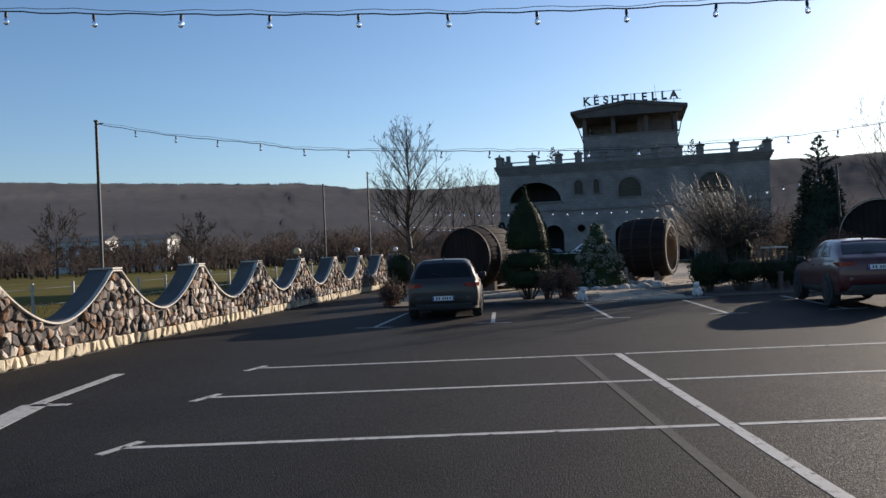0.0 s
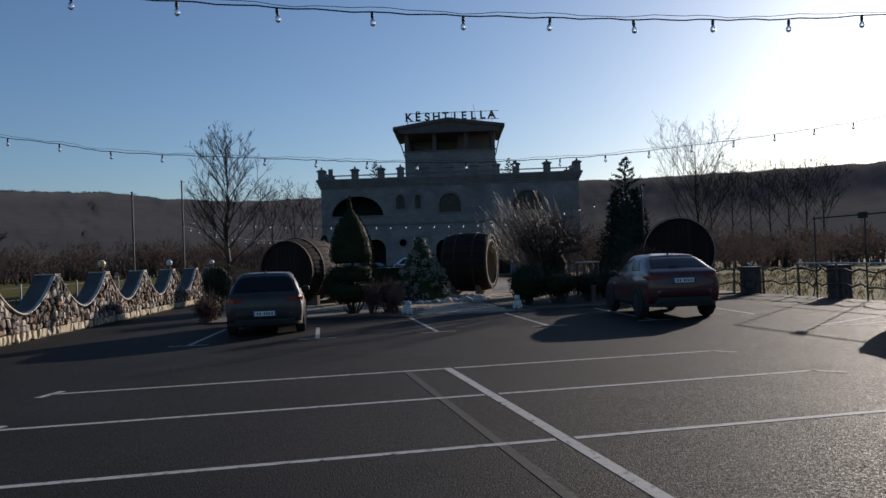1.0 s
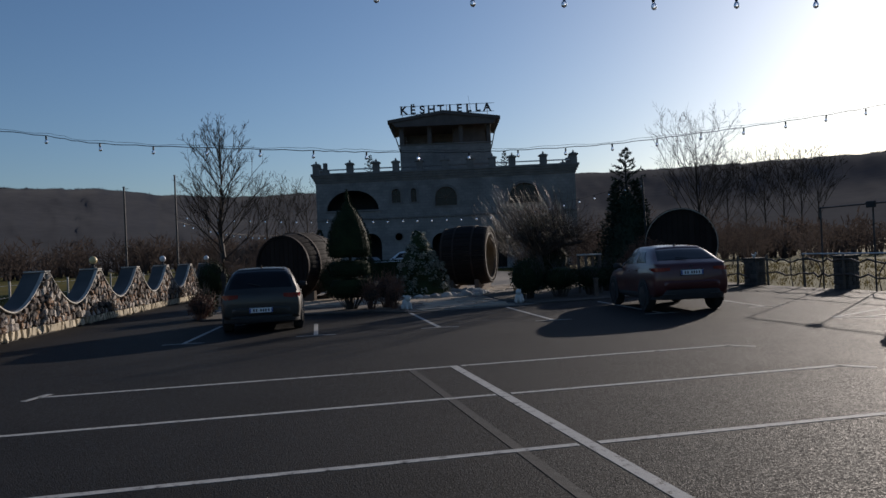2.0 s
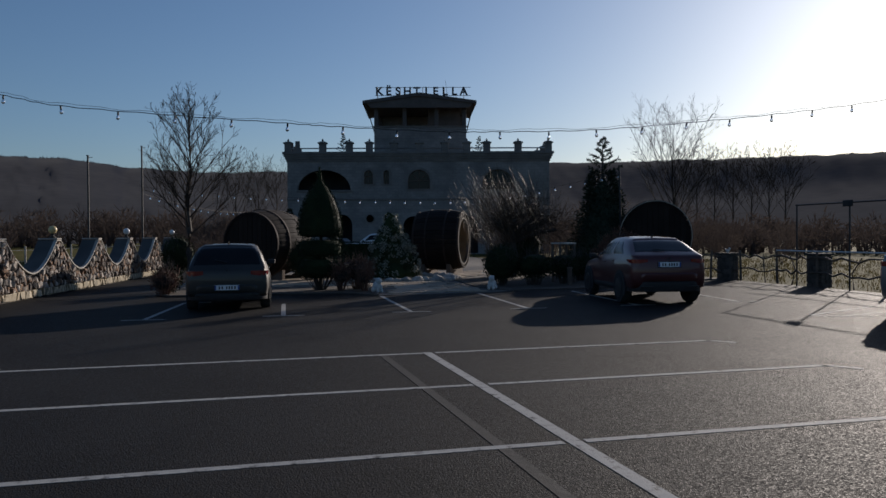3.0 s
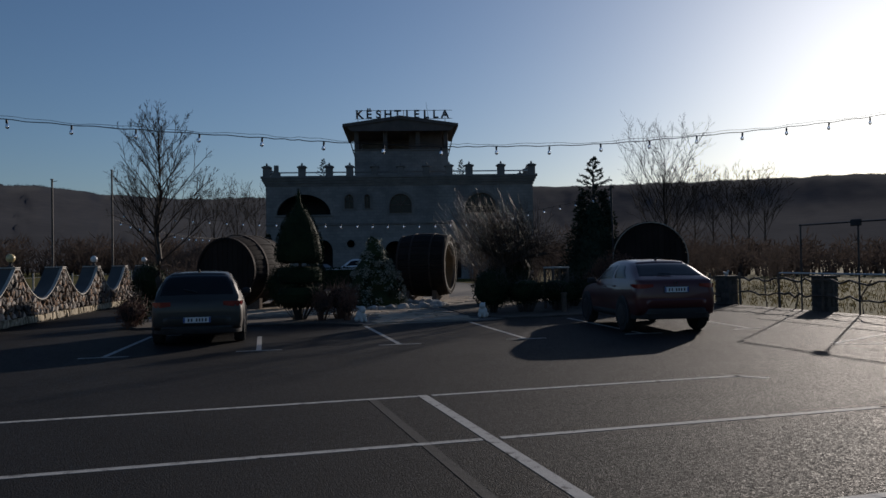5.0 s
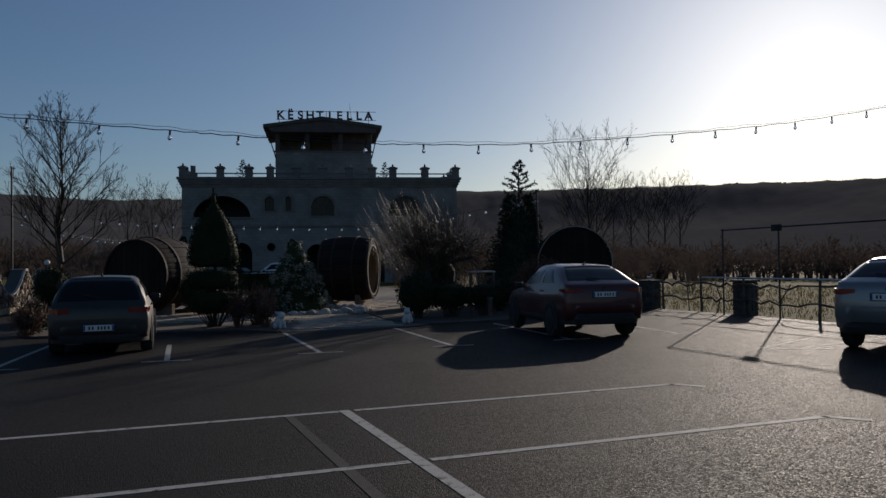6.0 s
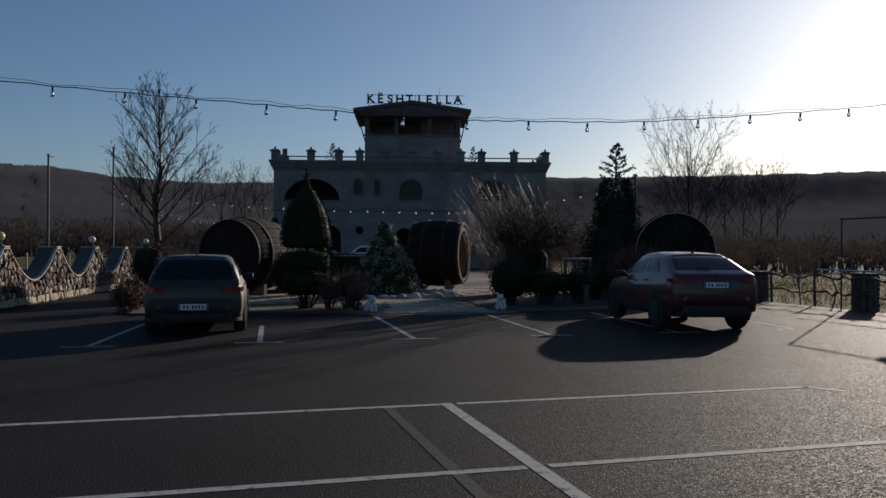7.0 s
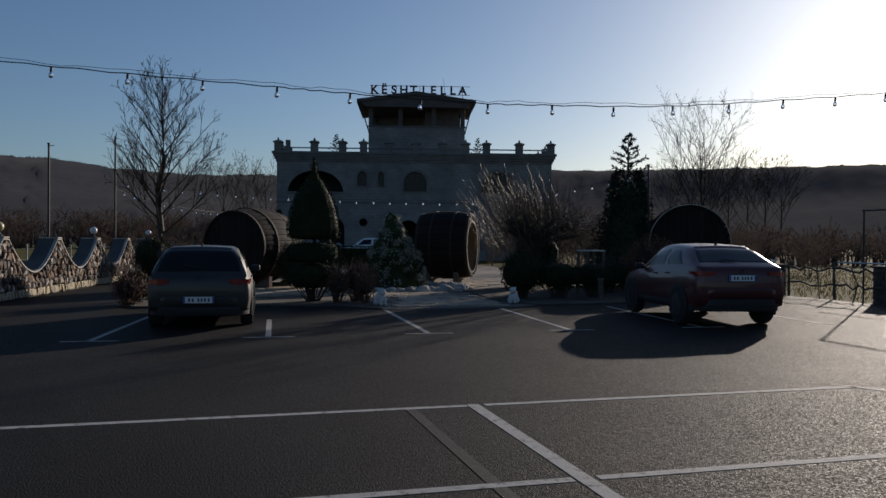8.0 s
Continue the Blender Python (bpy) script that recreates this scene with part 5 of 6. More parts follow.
# column-like dark evergreens and a small glossy one before the castle
def conifer(label, x, y, height, r, seed, base=0.03, name="conifer", open_top=0.0, needles=9000):
    """A spire of short drooping sprays, ragged at the edge, with a visible leader."""
    rng = random.Random(seed)
    th = thing(name, label, "tree", Matrix.Translation((x, y, base)))
    bm = bmesh.new()
    rod(bm, (0, 0, -0.05), (0, 0, height * 0.97), r * 0.11, 0.012, seg=8)
    part("trunk", bm, M_BARK, th)
    bm = bmesh.new()
    lathe(bm, [(r * 0.3, 0.15), (r * 0.68, height * 0.12), (r * 0.5, height * 0.36), (r * 0.3, height * 0.55), (0.03, height * (0.80 - open_top * 0.4))], 14)
    for v in bm.verts:
        v.co *= 1 + 0.1 * noise.noise(v.co * 2 + Vector((seed, 0, 0)))
    body = part("inner_mass", bm, M_CONIFER, th)
    t = Tris()
    for _ in range(needles):
        f = rng.random() ** 1.25 * (1 - open_top * 0.9)
        z = 0.15 + f * (height - 0.2)
        a = rng.uniform(0, 6.283)
        lump = 1 + 0.30 * noise.noise((math.cos(a) * 1.6, math.sin(a) * 1.6, z * 1.7 + seed))
        rr = r * (1 - f) ** (0.72 if not open_top else 0.95) * lump * rng.uniform(0.62, 1.06) * (0.55 + 0.45 * min(1, z / 0.6))
        d = Vector((math.cos(a), math.sin(a), rng.uniform(-0.15, 0.75)))
        t.leaf((rr * math.cos(a) * 0.92, rr * math.sin(a) * 0.92, z), d + rnd_dir(rng) * 0.4, rnd_dir(rng), rng.uniform(0.09, 0.2), 0.05)
    # the open leader with separate side sprays
    if open_top:
        for i in range(22):
            z = height * (1 - open_top) + height * open_top * i / 22
            a = i * 2.4
            ln = 0.95 * (1 - i / 23) ** 1.1 * rng.uniform(0.6, 1.1)
            p0 = Vector((0, 0, z))
            tip = p0 + Vector((math.cos(a) * ln, math.sin(a) * ln, ln * 0.42))
            t.twig([p0, p0.lerp(tip, 0.5), tip], 0.014, 0.005)
            for k in range(40):
                p = p0.lerp(tip, rng.uniform(0.1, 1))
                t.leaf(p, (tip - p0).normalized() + rnd_dir(rng) * 0.8, rnd_dir(rng), rng.uniform(0.08, 0.18), 0.045)
    t.make("crown", M_CONIFER, th)
    return th


conifer("dark green conifer with a ragged pointed leader", 11.75, 24.3, 5.5, 1.7, 51, open_top=0.27)
conifer("slim dark cypress before the castle front", 2.0, 34.0, 2.9, 0.55, 52, base=0.012, needles=3000)
conifer("dark evergreen behind the castle terrace", 7.3, 72.0, 11.4, 1.3, 53, base=-0.06, open_top=0.15, needles=3500)
conifer("dark evergreen behind the castle terrace", 20.9, 72.0, 11.6, 1.3, 54, base=-0.06, open_top=0.15, needles=3500)
conifer("dark evergreen beside the castle forecourt", 0.6, 46.0, 3.4, 0.8, 55, base=0.012, needles=3000)

def box_hedge(label, x0, x1, y0, y1, h, seed, leaves):
    """A clipped hedge: dense core and a skin of small leaves."""
    rng = random.Random(seed)
    th = thing("box_hedge", label, "hedge", Matrix.Translation((x0, y0, 0.012)))
    w, d = x1 - x0, y1 - y0
    bm = bmesh.new()
    box(bm, 0.05, 0.05, 0, w - 0.05, d - 0.05, h - 0.05, 0.06)
    part("core", bm, M_YEW, th)
    t = Tris()
    for _ in range(leaves):
        k = rng.random()
        if k < 0.55:
            p, n = Vector((rng.uniform(0, w), 0, rng.uniform(0.03, h))), Vector((0, -1, 0.2))
        elif k < 0.85:
            p, n = Vector((rng.uniform(0, w), rng.uniform(0, d), h)), Vector((0, 0, 1))
        else:
            p, n = Vector((rng.choice((0, w)), rng.uniform(0, d), rng.uniform(0.03, h))), Vector((0, 0, 0.3))
        t.leaf(p + rnd_dir(rng) * 0.04, n + rnd_dir(rng) * 0.8, rnd_dir(rng), rng.uniform(0.05, 0.11), 0.04)
    t.make("leaves", M_YEW, th)


box_hedge("long low dark clipped hedge across the forecourt", 3.4, 10.4, 44.0, 44.8, 1.2, 57, 6000)

# silvery tiered plant pyramid on a rockery
pyr = thing("plant_pyramid", "tiered pyramid of pale silvery foliage on a rockery", "shrub", Matrix.Translation((3.0, 24.0, 0.012)))
rng = random.Random(61)
for k, (r0, r1, z0, z1) in enumerate(((1.22, 1.0, 0.05, 0.7), (0.98, 0.76, 0.6, 1.25), (0.74, 0.48, 1.15, 1.8), (0.46, 0.16, 1.7, 2.4))):
    bm = bmesh.new()
    lathe(bm, [(0.05, z0), (r0 * 0.85, z0 + 0.03), (r0 * 0.86, z0 + 0.2), (max(0.03, r1 * 0.75), z1)], 16)
    for v in bm.verts:
        v.co *= 1 + 0.08 * noise.noise(v.co * 4)
    tier = part("tier", bm, M_YEW, pyr)
    t, dark = Tris(), Tris()
    for c in range(int(70 * (r0 + r1) * (z1 - z0)) + 6):
        f = rng.random()
        a0 = rng.uniform(0, 6.283)
        r = (r0 + (r1 - r0) * f) * rng.uniform(0.82, 1.06)
        c0 = Vector((r * math.cos(a0), r * math.sin(a0), z0 + (z1 - z0) * f))
        big = rng.uniform(0.06, 0.15)
        silver = rng.random() < 0.75
        for _ in range(30):
            d = (rnd_dir(rng) + Vector((math.cos(a0), math.sin(a0), 0.7)) * 0.6).normalized()
            (t if silver else dark).leaf(c0 + d * big * rng.uniform(0.2, 0.8), d, rnd_dir(rng), big * rng.uniform(0.4, 0.9), 0.035)
    t.make("leaves", M_SILVER, tier)
    dark.make("dark_leaves", M_YEW, tier, "dark green leaves between the silvery ones")


def rock(x, y, s, seed, base=0.012):
    rng = random.Random(seed)
    bm = bmesh.new()
    bmesh.ops.create_icosphere(bm, subdivisions=2, radius=1)
    for v in bm.verts:
        k = 1 + 0.35 * noise.noise(v.co * 1.6 + Vector((seed, 0, 0)))
        v.co = Vector((v.co.x * s * k * rng.uniform(0.95, 1.05), v.co.y * s * 0.8 * k, max(-0.3, v.co.z) * s * 0.7 * k))
    bmesh.ops.translate(bm, vec=(x, y, base + s * 0.17), verts=bm.verts[:])
    tagged(part("rock", bm, M_ROCK), "pale weathered rock edging the rockery", "rock", "rockery stones")


for i in range(34):
    a = -2.9 + i * 0.095 * 1.3 + rng.uniform(-0.05, 0.05)
    rr = 1.55 + 0.35 * rng.random()
    rock(3.3 + rr * 1.15 * math.cos(a), 23.6 + rr * math.sin(a), rng.uniform(0.13, 0.27), i)

# ---- pollarded tree with long pale shoots ----
weep = thing("pollard_tree", "pollarded mulberry with a mass of long pale bare shoots", "tree", Matrix.Translation((7.7, 23.7, 0.03)))
rng = random.Random(71)
t, tr, fine = Tris(), Tris(), Tris()
tr.twig([(0, 0, -0.05), (0.05, 0, 0.8), (0.0, 0.02, 1.45)], 0.17, 0.14, 10)
heads = []
for i in range(22):
    a = i * 2.4
    rr = 0.35 + 0.75 * math.sqrt(rng.random())
    h = Vector((1.45 * rr * math.cos(a) + 0.35, 0.9 * rr * math.sin(a), 2.15 - 0.55 * rr + 0.7 * rng.random()))
    tr.twig([(0, 0, 1.35), h * 0.5 + Vector((0, 0, 0.75)), h], 0.085, 0.05, 7)
    heads.append(h)
for i in range(1000):
    d0 = rnd_dir(rng)
    k = rng.random() ** 0.45
    p0 = Vector((d0.x * 1.75 * k - 0.05, d0.y * 1.2 * k, 2.05 + d0.z * 1.15 * k))
    d = Vector((p0.x * 0.22 - 0.40 + rng.gauss(0, 0.22), p0.y * 0.3 + rng.gauss(0, 0.25), 1.0)).normalized()
    q = p0 + d * rng.uniform(0.6, 1.5)
    mid = p0.lerp(q, 0.5) + Vector((d.x, d.y, 0)) * 0.10 + rnd_dir(rng) * 0.04
    t.twig([p0, p0.lerp(mid, 0.55) + rnd_dir(rng) * 0.02, mid, mid.lerp(q, 0.5) + rnd_dir(rng) * 0.025, q], rng.uniform(0.0045, 0.007), 0.003)
for i in range(1900):
    h = heads[rng.randrange(len(heads))]
    d = (rnd_dir(rng) + Vector((0.35, 0, 0.1))).normalized()
    p0 = h + d * rng.uniform(0, 0.9)
    q = p0 + (d + rnd_dir(rng) * 0.8 + Vector((0, 0, -0.15))).normalized() * rng.uniform(0.25, 0.7)
    fine.twig([p0, p0.lerp(q, 0.5) + rnd_dir(rng) * 0.04, q], 0.006, 0.003)
tr.make("trunk", M_BARK, weep, smooth=True)
t.make("shoot_mass", M_SHOOT, weep, "long pale glossy bare shoots")
fine.make("twig_mass", M_TWIG, weep, "thin brown side twigs")

# ---- far trees and scrub ----


def far_woods(name, label, spots, seed, mat=None, hmin=3, hmax=7, blades=70, w=0.14):
    """Bare winter scrub and trees, each a fan of thin stems with twigs."""
    rng = random.Random(seed)
    t = Tris()
    for (x, y) in spots:
        h = rng.uniform(hmin, hmax)
        for _ in range(3):
            a = rng.uniform(0, 6.283)
            k = len(t.v)
            top = Vector((x + math.cos(a) * h * 0.16, y + math.sin(a) * h * 0.16, h * 0.7))
            t.v += [Vector((x - w * 1.3, y, -0.2)), Vector((x + w * 1.3, y, -0.2)), top]
            t.f.append((k, k + 1, k + 2))
        for i in range(blades):
            d0 = rnd_dir(rng)
            c = Vector((x + d0.x * h * 0.34 * rng.random() ** 0.4, y + d0.y * h * 0.34, h * (0.46 + 0.45 * d0.z * rng.random() ** 0.4)))
            d = (Vector((d0.x, d0.y, 0)) * 0.7 + rnd_dir(rng) * 0.7 + Vector((0, 0, 0.75))).normalized()
            ln = h * rng.uniform(0.1, 0.3)
            side = Vector((d.z, 0.0, -d.x)).normalized() * w * rng.uniform(0.25, 0.8)
            k = len(t.v)
            t.v += [c - side, c + side, c + d * ln]
            t.f.append((k, k + 1, k + 2))
            e = (d + rnd_dir(rng) * 0.9).normalized() * ln * 0.6
            q = c + d * ln * 0.4
            k = len(t.v)
            t.v += [q - side * 0.6, q + side * 0.6, q + e]
            t.f.append((k, k + 1, k + 2))
    ob = t.make(name, mat or M_BRUSH)
    return tagged(ob, label, "trees", kind="stuff")


rng = random.Random(81)


def polar(a0, a1, r0, r1, n):
    out = []
    for _ in range(n):
        a, r = radians(rng.uniform(a0, a1)), rng.uniform(r0, r1)
        out.append((r * math.sin(a), r * math.cos(a)))
    return out


far_woods("far_scrub", "dense brown bare scrub and willows along the field edge", polar(-60, 12, 150, 185, 560), 1, hmin=3.5, hmax=8.0, blades=60, w=0.15)
far_woods("far_scrub", "dense brown bare scrub and willows along the field edge", polar(-60, 4, 120, 150, 60), 2, hmin=2.0, hmax=5, blades=60, w=0.13)
far_woods("far_scrub", "bare hedgerow trees beyond the castle garden", polar(10, 80, 105, 150, 420), 3, hmin=2.2, hmax=5, blades=46, w=0.18)
far_woods("far_scrub", "low dark hedge beyond the pasture", polar(26, 80, 62, 72, 330), 4, hmin=1.4, hmax=2.9, blades=46, w=0.09)
FAR_TREE = bare_tree("tall bare tree on the far hedge line", 108.0, 174.0, 17.6, 5.0, 0.30, 7.0, 94, n_limbs=15, twigs=5, upright=0.8, thin=5)
tagged(FAR_TREE, group="far bare trees")
for k, (az, r) in enumerate(((33.0, 206), (34.2, 215), (35.4, 208), (36.5, 203), (37.5, 212), (30.4, 218), (-0.9, 203), (0.7, 214), (2.0, 222))):
    a = radians(az)
    copy_thing(FAR_TREE, pose(r * math.sin(a), r * math.cos(a), -0.06, 0, 0, 67 * k))
far_woods("garden_scrub", "bare bushes round the castle garden", [(rng.uniform(-5.5, -3.2), rng.uniform(36, 60)) for _ in range(26)], 8, hmin=1.6, hmax=3.4, blades=120, w=0.02)
far_woods("garden_scrub", "bare bushes round the castle garden", [(rng.uniform(14, 30), rng.uniform(30, 58)) for _ in range(70)], 9, hmin=1.8, hmax=4.2, blades=120, w=0.022)
bare_tree("wide bare willow at the field edge", -62, 112, 7.5, 1.5, 0.28, 4.2, 91, n_limbs=12, twigs=6, thin=6)
bare_tree("wide bare willow at the field edge", -40, 108, 6.0, 1.3, 0.25, 3.4, 92, n_limbs=12, twigs=6, thin=6)
bare_tree("bare willow at the field edge", -78, 116, 6.6, 1.3, 0.26, 3.6, 93, n_limbs=12, twigs=6, thin=6)


# ---- far low sheds ----
def shed(x0, x1, y, h, seed):
    th = thing("far_shed", "long low white shed beyond the field", "building", Matrix.Translation((x0, y, -0.06)))
    L = x1 - x0
    bm = bmesh.new()
    box(bm, 0, 0, 0, L, 9, h)
    part("wall", bm, M_PLASTER, th)
    bm = bmesh.new()
    loft(bm, [[Vector((x, -0.4, h)), Vector((x, 4.5, h + 1.3)), Vector((x, 9.4, h)), Vector((x, 4.5, h + 0.1))] for x in (-0.3, L + 0.3)])
    part("roof", bm, M_CONCRETE, th)
    for i in range(int(L / 3)):
        bm = bmesh.new()
        box(bm, 1 + i * 3, -0.06, h * 0.45, 2.6 + i * 3, 0.02, h * 0.85)
        part("window", bm, M_WINDOW, th)


shed(-104, -88, 188, 7.6, 1)
shed(-84, -72, 186, 7.4, 2)

# ---- statues, pillars and fence at the edge of the car park ----


def rabbit(x, y, turn):
    bm = bmesh.new()
    ball(bm, (0, 0.03, 0.16), 0.15, 14, (0.85, 1.05, 1.1))
    ball(bm, (0, -0.07, 0.33), 0.095, 14, (0.9, 1.05, 1.0))
    for s in (-1, 1):
        rod(bm, (s * 0.035, -0.04, 0.38), (s * 0.05, 0.09, 0.40), 0.03, 0.016, seg=8)
        ball(bm, (s * 0.1, 0.06, 0.08), 0.09, 10, (0.6, 1.1, 0.9))
        ball(bm, (s * 0.06, -0.13, 0.04), 0.045, 8, (0.8, 1.3, 0.9))
        rod(bm, (s * 0.06, -0.1, 0.2), (s * 0.06, -0.13, 0.03), 0.035, seg=8)
    ball(bm, (0, 0.19, 0.09), 0.05, 8)
    bmesh.ops.transform(bm, matrix=pose(x, y, 0.015, 0, 0, turn), verts=bm.verts[:])
    tagged(part("rabbit_statue", bm, M_STATUE, smooth=70), "white sitting rabbit statue at the path corner", "statue", "rabbit statues")


rabbit(1.28, 16.9, 20)
rabbit(4.72, 17.0, -25)


def stone_pillar(x, y, turn, label, w=0.62, h=1.0):
    th = thing("stone_pillar", label, "pillar", pose(x, y, -0.06, 0, 0, turn), "stone pillars of the rustic fence")
    bm = bmesh.new()
    box(bm, -w / 2 + 0.02, -w / 2 + 0.02, 0, w / 2 - 0.02, w / 2 - 0.02, h)
    part("core", bm, M_DARKMORTAR, th)
    rr = random.Random(int(x * 10))
    for side in range(4):
        m = Matrix.Rotation(side * math.pi / 2, 4, "Z")
        z = 0.0
        while z < h - 0.08:
            hh = rr.uniform(0.11, 0.17)
            xx = -w / 2 + 0.01
            while xx < w / 2 - 0.06:
                ww = min(rr.uniform(0.13, 0.24), w / 2 - xx)
                bm = bmesh.new()
                box(bm, xx + 0.008, -w / 2 - rr.uniform(0.0, 0.02), z + 0.008, xx + ww - 0.008, -w / 2 + 0.05, min(h, z + hh) - 0.008, 0.012, m)
                part("stone", bm, M_PILLAR, th)
                xx += ww
            z += hh
    bm = bmesh.new()
    box(bm, -w / 2 - 0.05, -w / 2 - 0.05, h, w / 2 + 0.05, w / 2 + 0.05, h + 0.06, 0.015)
    part("cap", bm, M_DARKMORTAR, th)


stone_pillar(14.15, 19.3, 20, "square rubble stone fence pillar carrying a bird statue", 0.52, 0.95)
stone_pillar(14.83, 15.5, 15, "square rubble stone fence pillar", 0.52)
stone_pillar(14.6, 9.0, 10, "square rubble stone fence pillar")
bird_statue(Vector((14.15, 19.3, 0.955)), "small white bird statue on a fence pillar")

rustic = thing("rustic_fence", "low rustic fence of crooked dark branches", "fence")
rng = random.Random(99)
fp = [(9.3, 21.9), (11.6, 20.6), (13.6, 19.5), (14.4, 18.9), (14.6, 17.2), (14.5, 15.2), (14.5, 12.4), (14.5, 9.6), (14.5, 7.0), (14.4, 4.0)]
for i, (x, y) in enumerate(fp):
    bm = bmesh.new()
    rod(bm, (x, y, -0.1), (x + rng.uniform(-0.05, 0.05), y + rng.uniform(-0.05, 0.05), 1.05), 0.045, 0.035, seg=7)
    part("post", bm, M_OLDWOOD, rustic)
for (a, b) in zip(fp, fp[1:]):
    for z in (0.42, 0.88):
        t = Tris()
        pts = []
        for k in range(9):
            f = k / 8
            pts.append(Vector((a[0] + (b[0] - a[0]) * f, a[1] + (b[1] - a[1]) * f, z + rng.uniform(-0.07, 0.07) * math.sin(math.pi * f) * 1.6 - 0.06 * math.sin(math.pi * f))))
        t.twig(pts, rng.uniform(0.028, 0.042), 0.026, 6)
        t.make("branch_rail", M_OLDWOOD, rustic, smooth=True)
    t = Tris()
    f = rng.uniform(0.3, 0.7)
    p = Vector((a[0] + (b[0] - a[0]) * f, a[1] + (b[1] - a[1]) * f, -0.05))
    t.twig([p, p + Vector((rng.uniform(-0.1, 0.1), rng.uniform(-0.2, 0.2), 0.5)), p + Vector((rng.uniform(-0.15, 0.15), rng.uniform(-0.35, 0.35), 0.95))], 0.026, 0.018, 5)
    t.make("branch_brace", M_OLDWOOD, rustic)

goal = thing("steel_frame", "tall thin dark steel frame with a pale handrail beside the fence", "frame")
for y in (15.4, 13.2, 5.2):
    bm = bmesh.new()
    rod(bm, (13.95, y, -0.06), (13.95, y, 2.5), 0.024, seg=8)
    part("upright", bm, M_STEEL, goal)
bm = bmesh.new()
rod(bm, (13.95, 15.45, 2.47), (13.95, 5.15, 2.47), 0.022, seg=8)
part("top_bar", bm, M_STEEL, goal)
bm = bmesh.new()
box(bm, 13.92, 13.1, 2.36, 13.98, 13.45, 2.54, 0.015)
part("lamp_box", bm, M_STEEL, goal)
bm = bmesh.new()
rod(bm, (13.9, 16.3, 1.08), (13.9, 8.0, 1.08), 0.022, seg=8)
part("handrail", bm, M_PIPE, goal)

# garden bench table and wooden marker posts by the hedge
bench = thing("garden_table", "small wooden garden table with a pale top among the hedges", "table", pose(8.08, 19.6, 0.03, 0, 0, 8))
bm = bmesh.new()
box(bm, -0.32, -0.3, 1.28, 0.32, 0.3, 1.33, 0.012)
part("tabletop", bm, M_COPING, bench)
for sx in (-0.27, 0.27):
    for sy in (-0.25, 0.25):
        bm = bmesh.new()
        box(bm, sx - 0.035, sy - 0.035, 0, sx + 0.035, sy + 0.035, 1.28, 0.006)
        part("leg", bm, M_OLDWOOD, bench)
for (x, y, h) in ((7.6, 17.95, 0.55),):
    bm = bmesh.new()
    box(bm, x - 0.06, y - 0.06, 0.0, x + 0.06, y + 0.06, h, 0.012)
    box(bm, x - 0.075, y - 0.075, h, x + 0.075, y + 0.075, h + 0.05, 0.01)
    tagged(part("marker_post", bm, M_OLDWOOD), "short weathered wooden marker post at the hedge", "post")

# ---- grass tufts on the field edges ----
rng = random.Random(111)
t = Tris()
for _ in range(9000):
    if rng.random() < 0.5:
        x, y = rng.uniform(14.6, 34), rng.uniform(6, 40)
    else:
        y = rng.uniform(3, 60)
        x = wall_x(y) - rng.uniform(0.6, 16)
    for _ in range(3):
        t.leaf((x + rng.uniform(-0.1, 0.1), y + rng.uniform(-0.1, 0.1), -0.07), Vector((rng.uniform(-0.5, 0.5), rng.uniform(-0.5, 0.5), 1)), rnd_dir(rng), rng.uniform(0.06, 0.22), 0.03)
tagged(t.make("grass_tufts", M_TUFT), "tufts of short dry winter grass", "grass", kind="stuff")

# ---- flagstones of the path ----


def irregular_cells(u0, u1, v0, v1, du, dv, seed, jit=0.32, stagger=True):
    """Jittered cells of a bonded grid: a list of outlines in (u, v)."""
    rng = random.Random(seed)
    rows = max(1, round((v1 - v0) / dv))
    vs = [v0 + (v1 - v0) * i / rows + (rng.uniform(-0.16, 0.16) * dv if 0 < i < rows else 0) for i in range(rows + 1)]
    out = []
    for r in range(rows):
        us = [u0]
        while us[-1] < u1 - du * 0.5:
            us.append(us[-1] + du * rng.uniform(0.6, 1.45))
        us[-1] = u1
        off = [rng.uniform(-jit, jit) * dv for _ in us]
        for i in range(len(us) - 1):
            a, b = us[i], us[i + 1]
            sa, sb = (off[i] if i else 0), (off[i + 1] if i + 2 < len(us) else 0)
            lo, hi = vs[r], vs[r + 1]
            g = lambda u, v: v + 0.22 * dv * noise.noise((u * 1.1 / du, v * 7.0, seed))
            mid = (a + b) / 2
            out.append([(a - sa, g(a - sa, lo)), (mid - 0, g(mid, lo) - 0.06 * dv), (b - sb, g(b - sb, lo)), (b + sb * 0.2 + 0.04 * du, g(b, (lo + hi) / 2)), (b + sb, g(b + sb, hi)), (mid, g(mid, hi) + 0.06 * dv), (a + sa, g(a + sa, hi)), (a + sa * 0.2 - 0.04 * du, g(a, (lo + hi) / 2))])
    return out


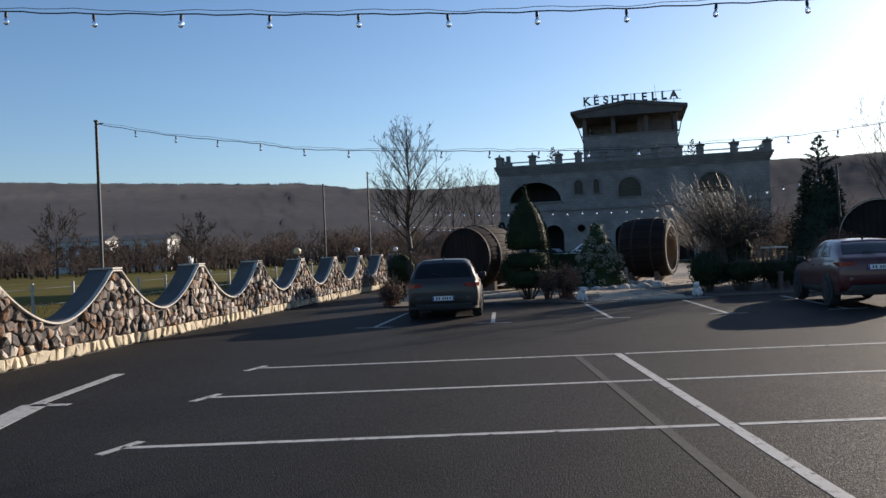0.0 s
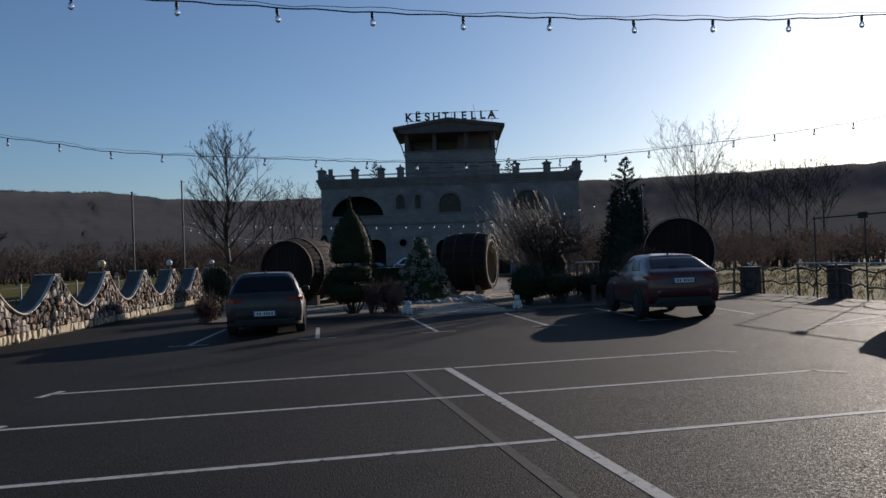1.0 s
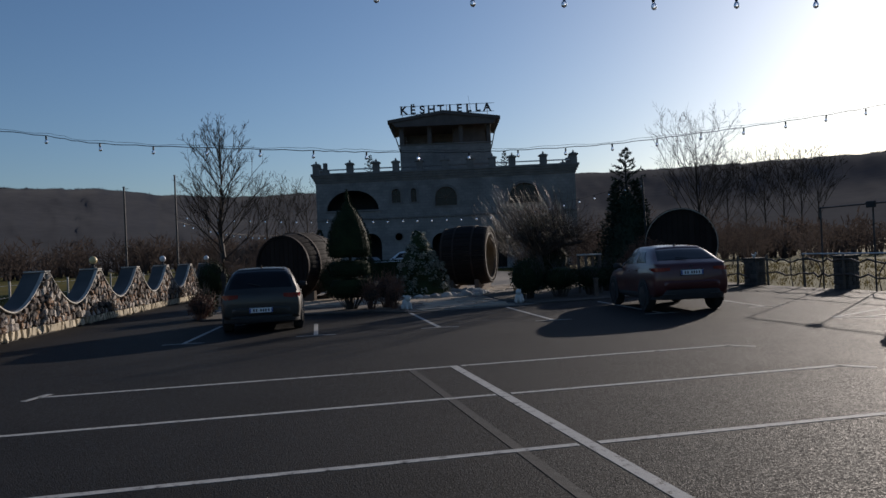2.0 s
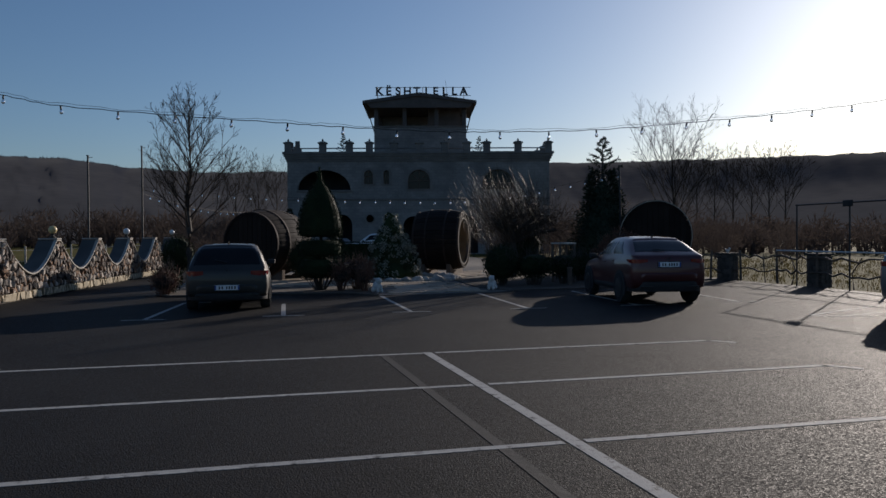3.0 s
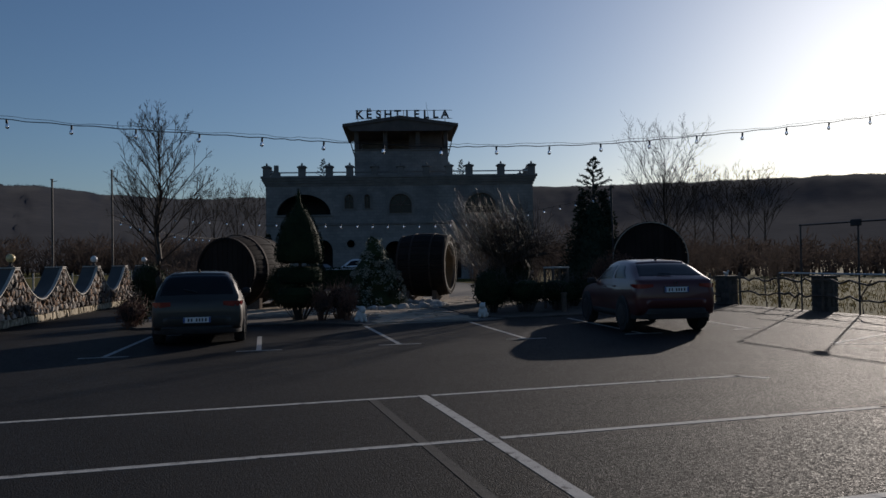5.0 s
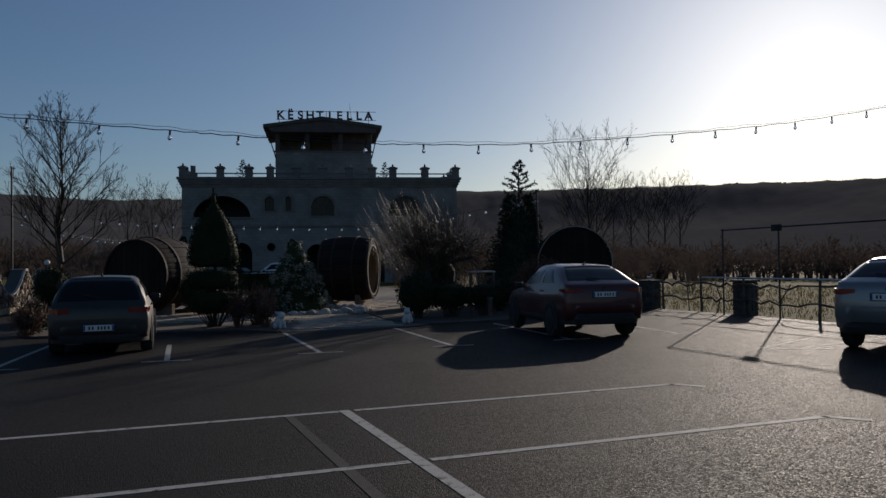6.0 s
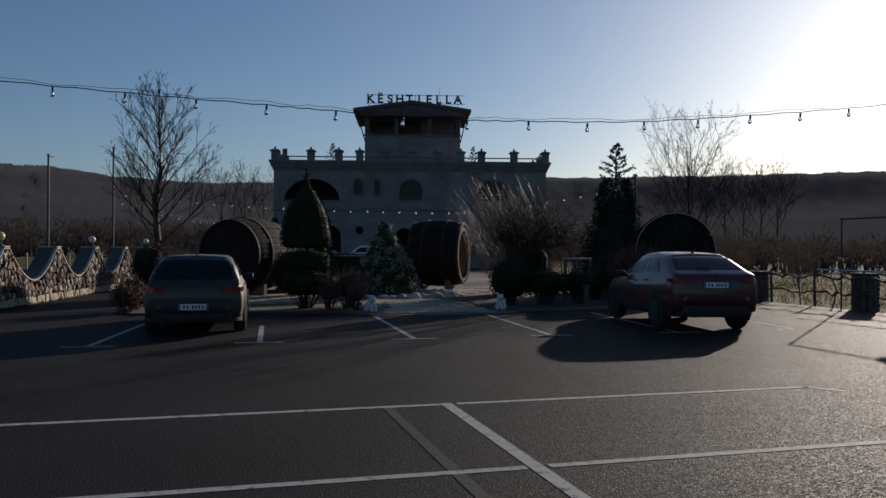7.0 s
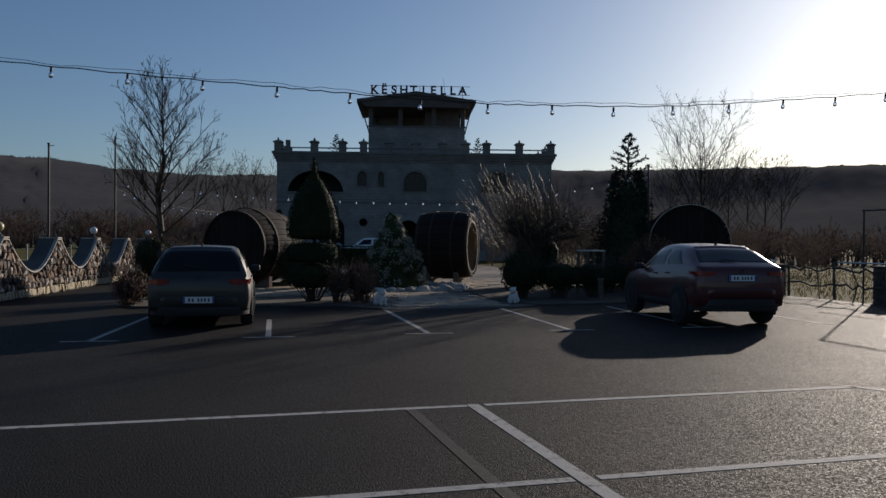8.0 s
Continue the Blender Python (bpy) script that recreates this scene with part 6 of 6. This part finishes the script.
def rubble_cells(u0, u1, v0, v1, du, dv, seed):
    """Irregular many-sided cells that fit together: a list of outlines in (u, v)."""
    rng = random.Random(seed)
    nu, nv = max(1, round((u1 - u0) / du)), max(1, round((v1 - v0) / dv))
    su, sv = (u1 - u0) / nu, (v1 - v0) / nv
    pts = {(i, j): (u0 + su * (i + 0.5 + 0.5 * (j % 2) + rng.uniform(-0.42, 0.42)), v0 + sv * (j + 0.5 + rng.uniform(-0.42, 0.42))) for i in range(-2, nu + 2) for j in range(-2, nv + 2)}
    out = []
    for (i, j), (x, y) in pts.items():
        if not (u0 < x < u1 and v0 < y < v1):
            continue
        poly = [(x - 2 * su, y - 2 * sv), (x + 2 * su, y - 2 * sv), (x + 2 * su, y + 2 * sv), (x - 2 * su, y + 2 * sv)]
        for di in range(-2, 3):
            for dj in range(-2, 3):
                q = pts.get((i + di, j + dj))
                if not q or (di == 0 and dj == 0):
                    continue
                mx, my = (x + q[0]) / 2, (y + q[1]) / 2
                nx, ny = (q[0] - x) / su ** 2, (q[1] - y) / sv ** 2
                res = []
                for a, b in zip(poly, poly[1:] + poly[:1]):
                    fa, fb = (a[0] - mx) * nx + (a[1] - my) * ny, (b[0] - mx) * nx + (b[1] - my) * ny
                    if fa <= 0:
                        res.append(a)
                    if fa * fb < 0:
                        k = fa / (fa - fb)
                        res.append((a[0] + (b[0] - a[0]) * k, a[1] + (b[1] - a[1]) * k))
                poly = res
                if len(poly) < 3:
                    break
            if len(poly) < 3:
                break
        if len(poly) >= 3:
            out.append([(min(max(p[0], u0), u1), min(max(p[1], v0), v1)) for p in poly])
    return out


def shrink(loop, gap):
    c = Vector((sum(p[0] for p in loop) / len(loop), sum(p[1] for p in loop) / len(loop)))
    out = []
    for p in loop:
        d = Vector(p) - c
        ln = max(d.length, 1e-4)
        out.append(c + d * max(0.3, (ln - gap) / ln))
    return out


def inside(pt, poly):
    x, y = pt
    hit = False
    for (x0, y0), (x1, y1) in zip(poly, poly[1:] + poly[:1]):
        if (y0 > y) != (y1 > y) and x < (x1 - x0) * (y - y0) / (y1 - y0) + x0:
            hit = not hit
    return hit


def slab_piece(loop, z0, z1, tilt):
    """Outline with a chamfered, slightly uneven top: verts and faces."""
    n = len(loop)
    c = Vector((sum(p[0] for p in loop) / n, sum(p[1] for p in loop) / n))
    top = [c + (Vector(p) - c) * 0.93 for p in loop]
    v = [(p[0], p[1], z0) for p in loop] + [(p[0], p[1], z1 - 0.008) for p in loop] + [(p[0], p[1], z1 + tilt[0] * (p[0] - c.x) + tilt[1] * (p[1] - c.y)) for p in top]
    f = []
    for k in (0, n):
        for i in range(n):
            j = (i + 1) % n
            f.append((k + i, k + j, k + n + j, k + n + i))
    f.append(tuple(range(2 * n, 3 * n)))
    return v, f


rng = random.Random(121)
made = 0
for loop in sorted(rubble_cells(-4.4, 8.2, 15.9, 34.0, 0.66, 0.5, 5), key=lambda c: c[0][1]):
    lp = shrink(loop, 0.03)
    if not all(inside(p, court) for p in lp):
        continue
    if made >= 300:
        break
    v, f = slab_piece(lp, 0.0, 0.03 + rng.uniform(0, 0.012), (rng.uniform(-0.015, 0.015), rng.uniform(-0.015, 0.015)))
    raw_part("flagstone", v, f, M_FLAG, COURT)
    made += 1

# ---- stones of the wall face ----


def wall_piece(loop, proud, rng):
    """A lumpy stone standing out of the wall face; loop in (y, z)."""
    n = len(loop)
    c = Vector((sum(p[0] for p in loop) / n, sum(p[1] for p in loop) / n))
    tilt_y, tilt_z = rng.uniform(-0.25, 0.25), rng.uniform(-0.25, 0.25)

    def out(p, k, lift):
        y, z = c.x + (p[0] - c.x) * k, c.y + (p[1] - c.y) * k
        return wall_frame(y, -max(0.0, lift + tilt_y * (y - c.x) + tilt_z * (z - c.y)), z)
    v = [wall_frame(p[0], 0.03, p[1]) for p in loop]
    v += [out(p, 0.97, proud * 0.6) for p in loop]
    v += [out(p, rng.uniform(0.66, 0.86), proud * rng.uniform(0.75, 1.2)) for p in loop]
    v.append(out((c.x + rng.uniform(-0.02, 0.02), c.y + rng.uniform(-0.02, 0.02)), 1, proud * rng.uniform(0.8, 1.35)))
    f = []
    for k in (0, n):
        for i in range(n):
            j = (i + 1) % n
            f.append((k + i, k + j, k + n + j, k + n + i))
    for i in range(n):
        f.append((2 * n + i, 2 * n + (i + 1) % n, 3 * n))
    return [tuple(p) for p in v], f


rng = random.Random(131)
rest = {"cream": ([], []), "rubble": ([], [])}
count = 0
for kind, cells in (("cream", irregular_cells(WALL_Y0, WALL_Y1, 0.0, 0.25, 0.25, 0.25, 7, jit=0.2)), ("rubble", rubble_cells(WALL_Y0, WALL_Y1, 0.22, 1.6, 0.16, 0.20, 8))):
    for loop in cells:
        cy = sum(p[0] for p in loop) / len(loop)
        cz = sum(p[1] for p in loop) / len(loop)
        if kind == "rubble" and cz > coping_z(cy) - 0.05:
            continue
        loop = [(y, min(z, coping_z(y) - 0.02)) for y, z in loop]
        lp = [(p.x, p.y) for p in shrink(loop, 0.012 if kind == "rubble" else 0.038)]
        v, f = wall_piece(lp, rng.uniform(0.015, 0.095) if kind == "rubble" else rng.uniform(0.02, 0.045), rng)
        near = 5.0 < cy < (8.2 if kind == "rubble" else 15.0)
        if near and count < 300:
            raw_part("stone", v, f, M_CREAM if kind == "cream" else M_RUBBLE, wall)
            count += 1
        else:
            vv, ff = rest[kind]
            k = len(vv)
            vv += v
            ff += [tuple(i + k for i in q) for q in f]
for kind, mat in (("cream", M_CREAM_ISLE), ("rubble", M_RUBBLE_ISLE)):
    ob = raw_part("stones", rest[kind][0], rest[kind][1], mat, wall)
    tagged(ob, "cream base stones" if kind == "cream" else "brown and grey rubble stones", kind="stuff")
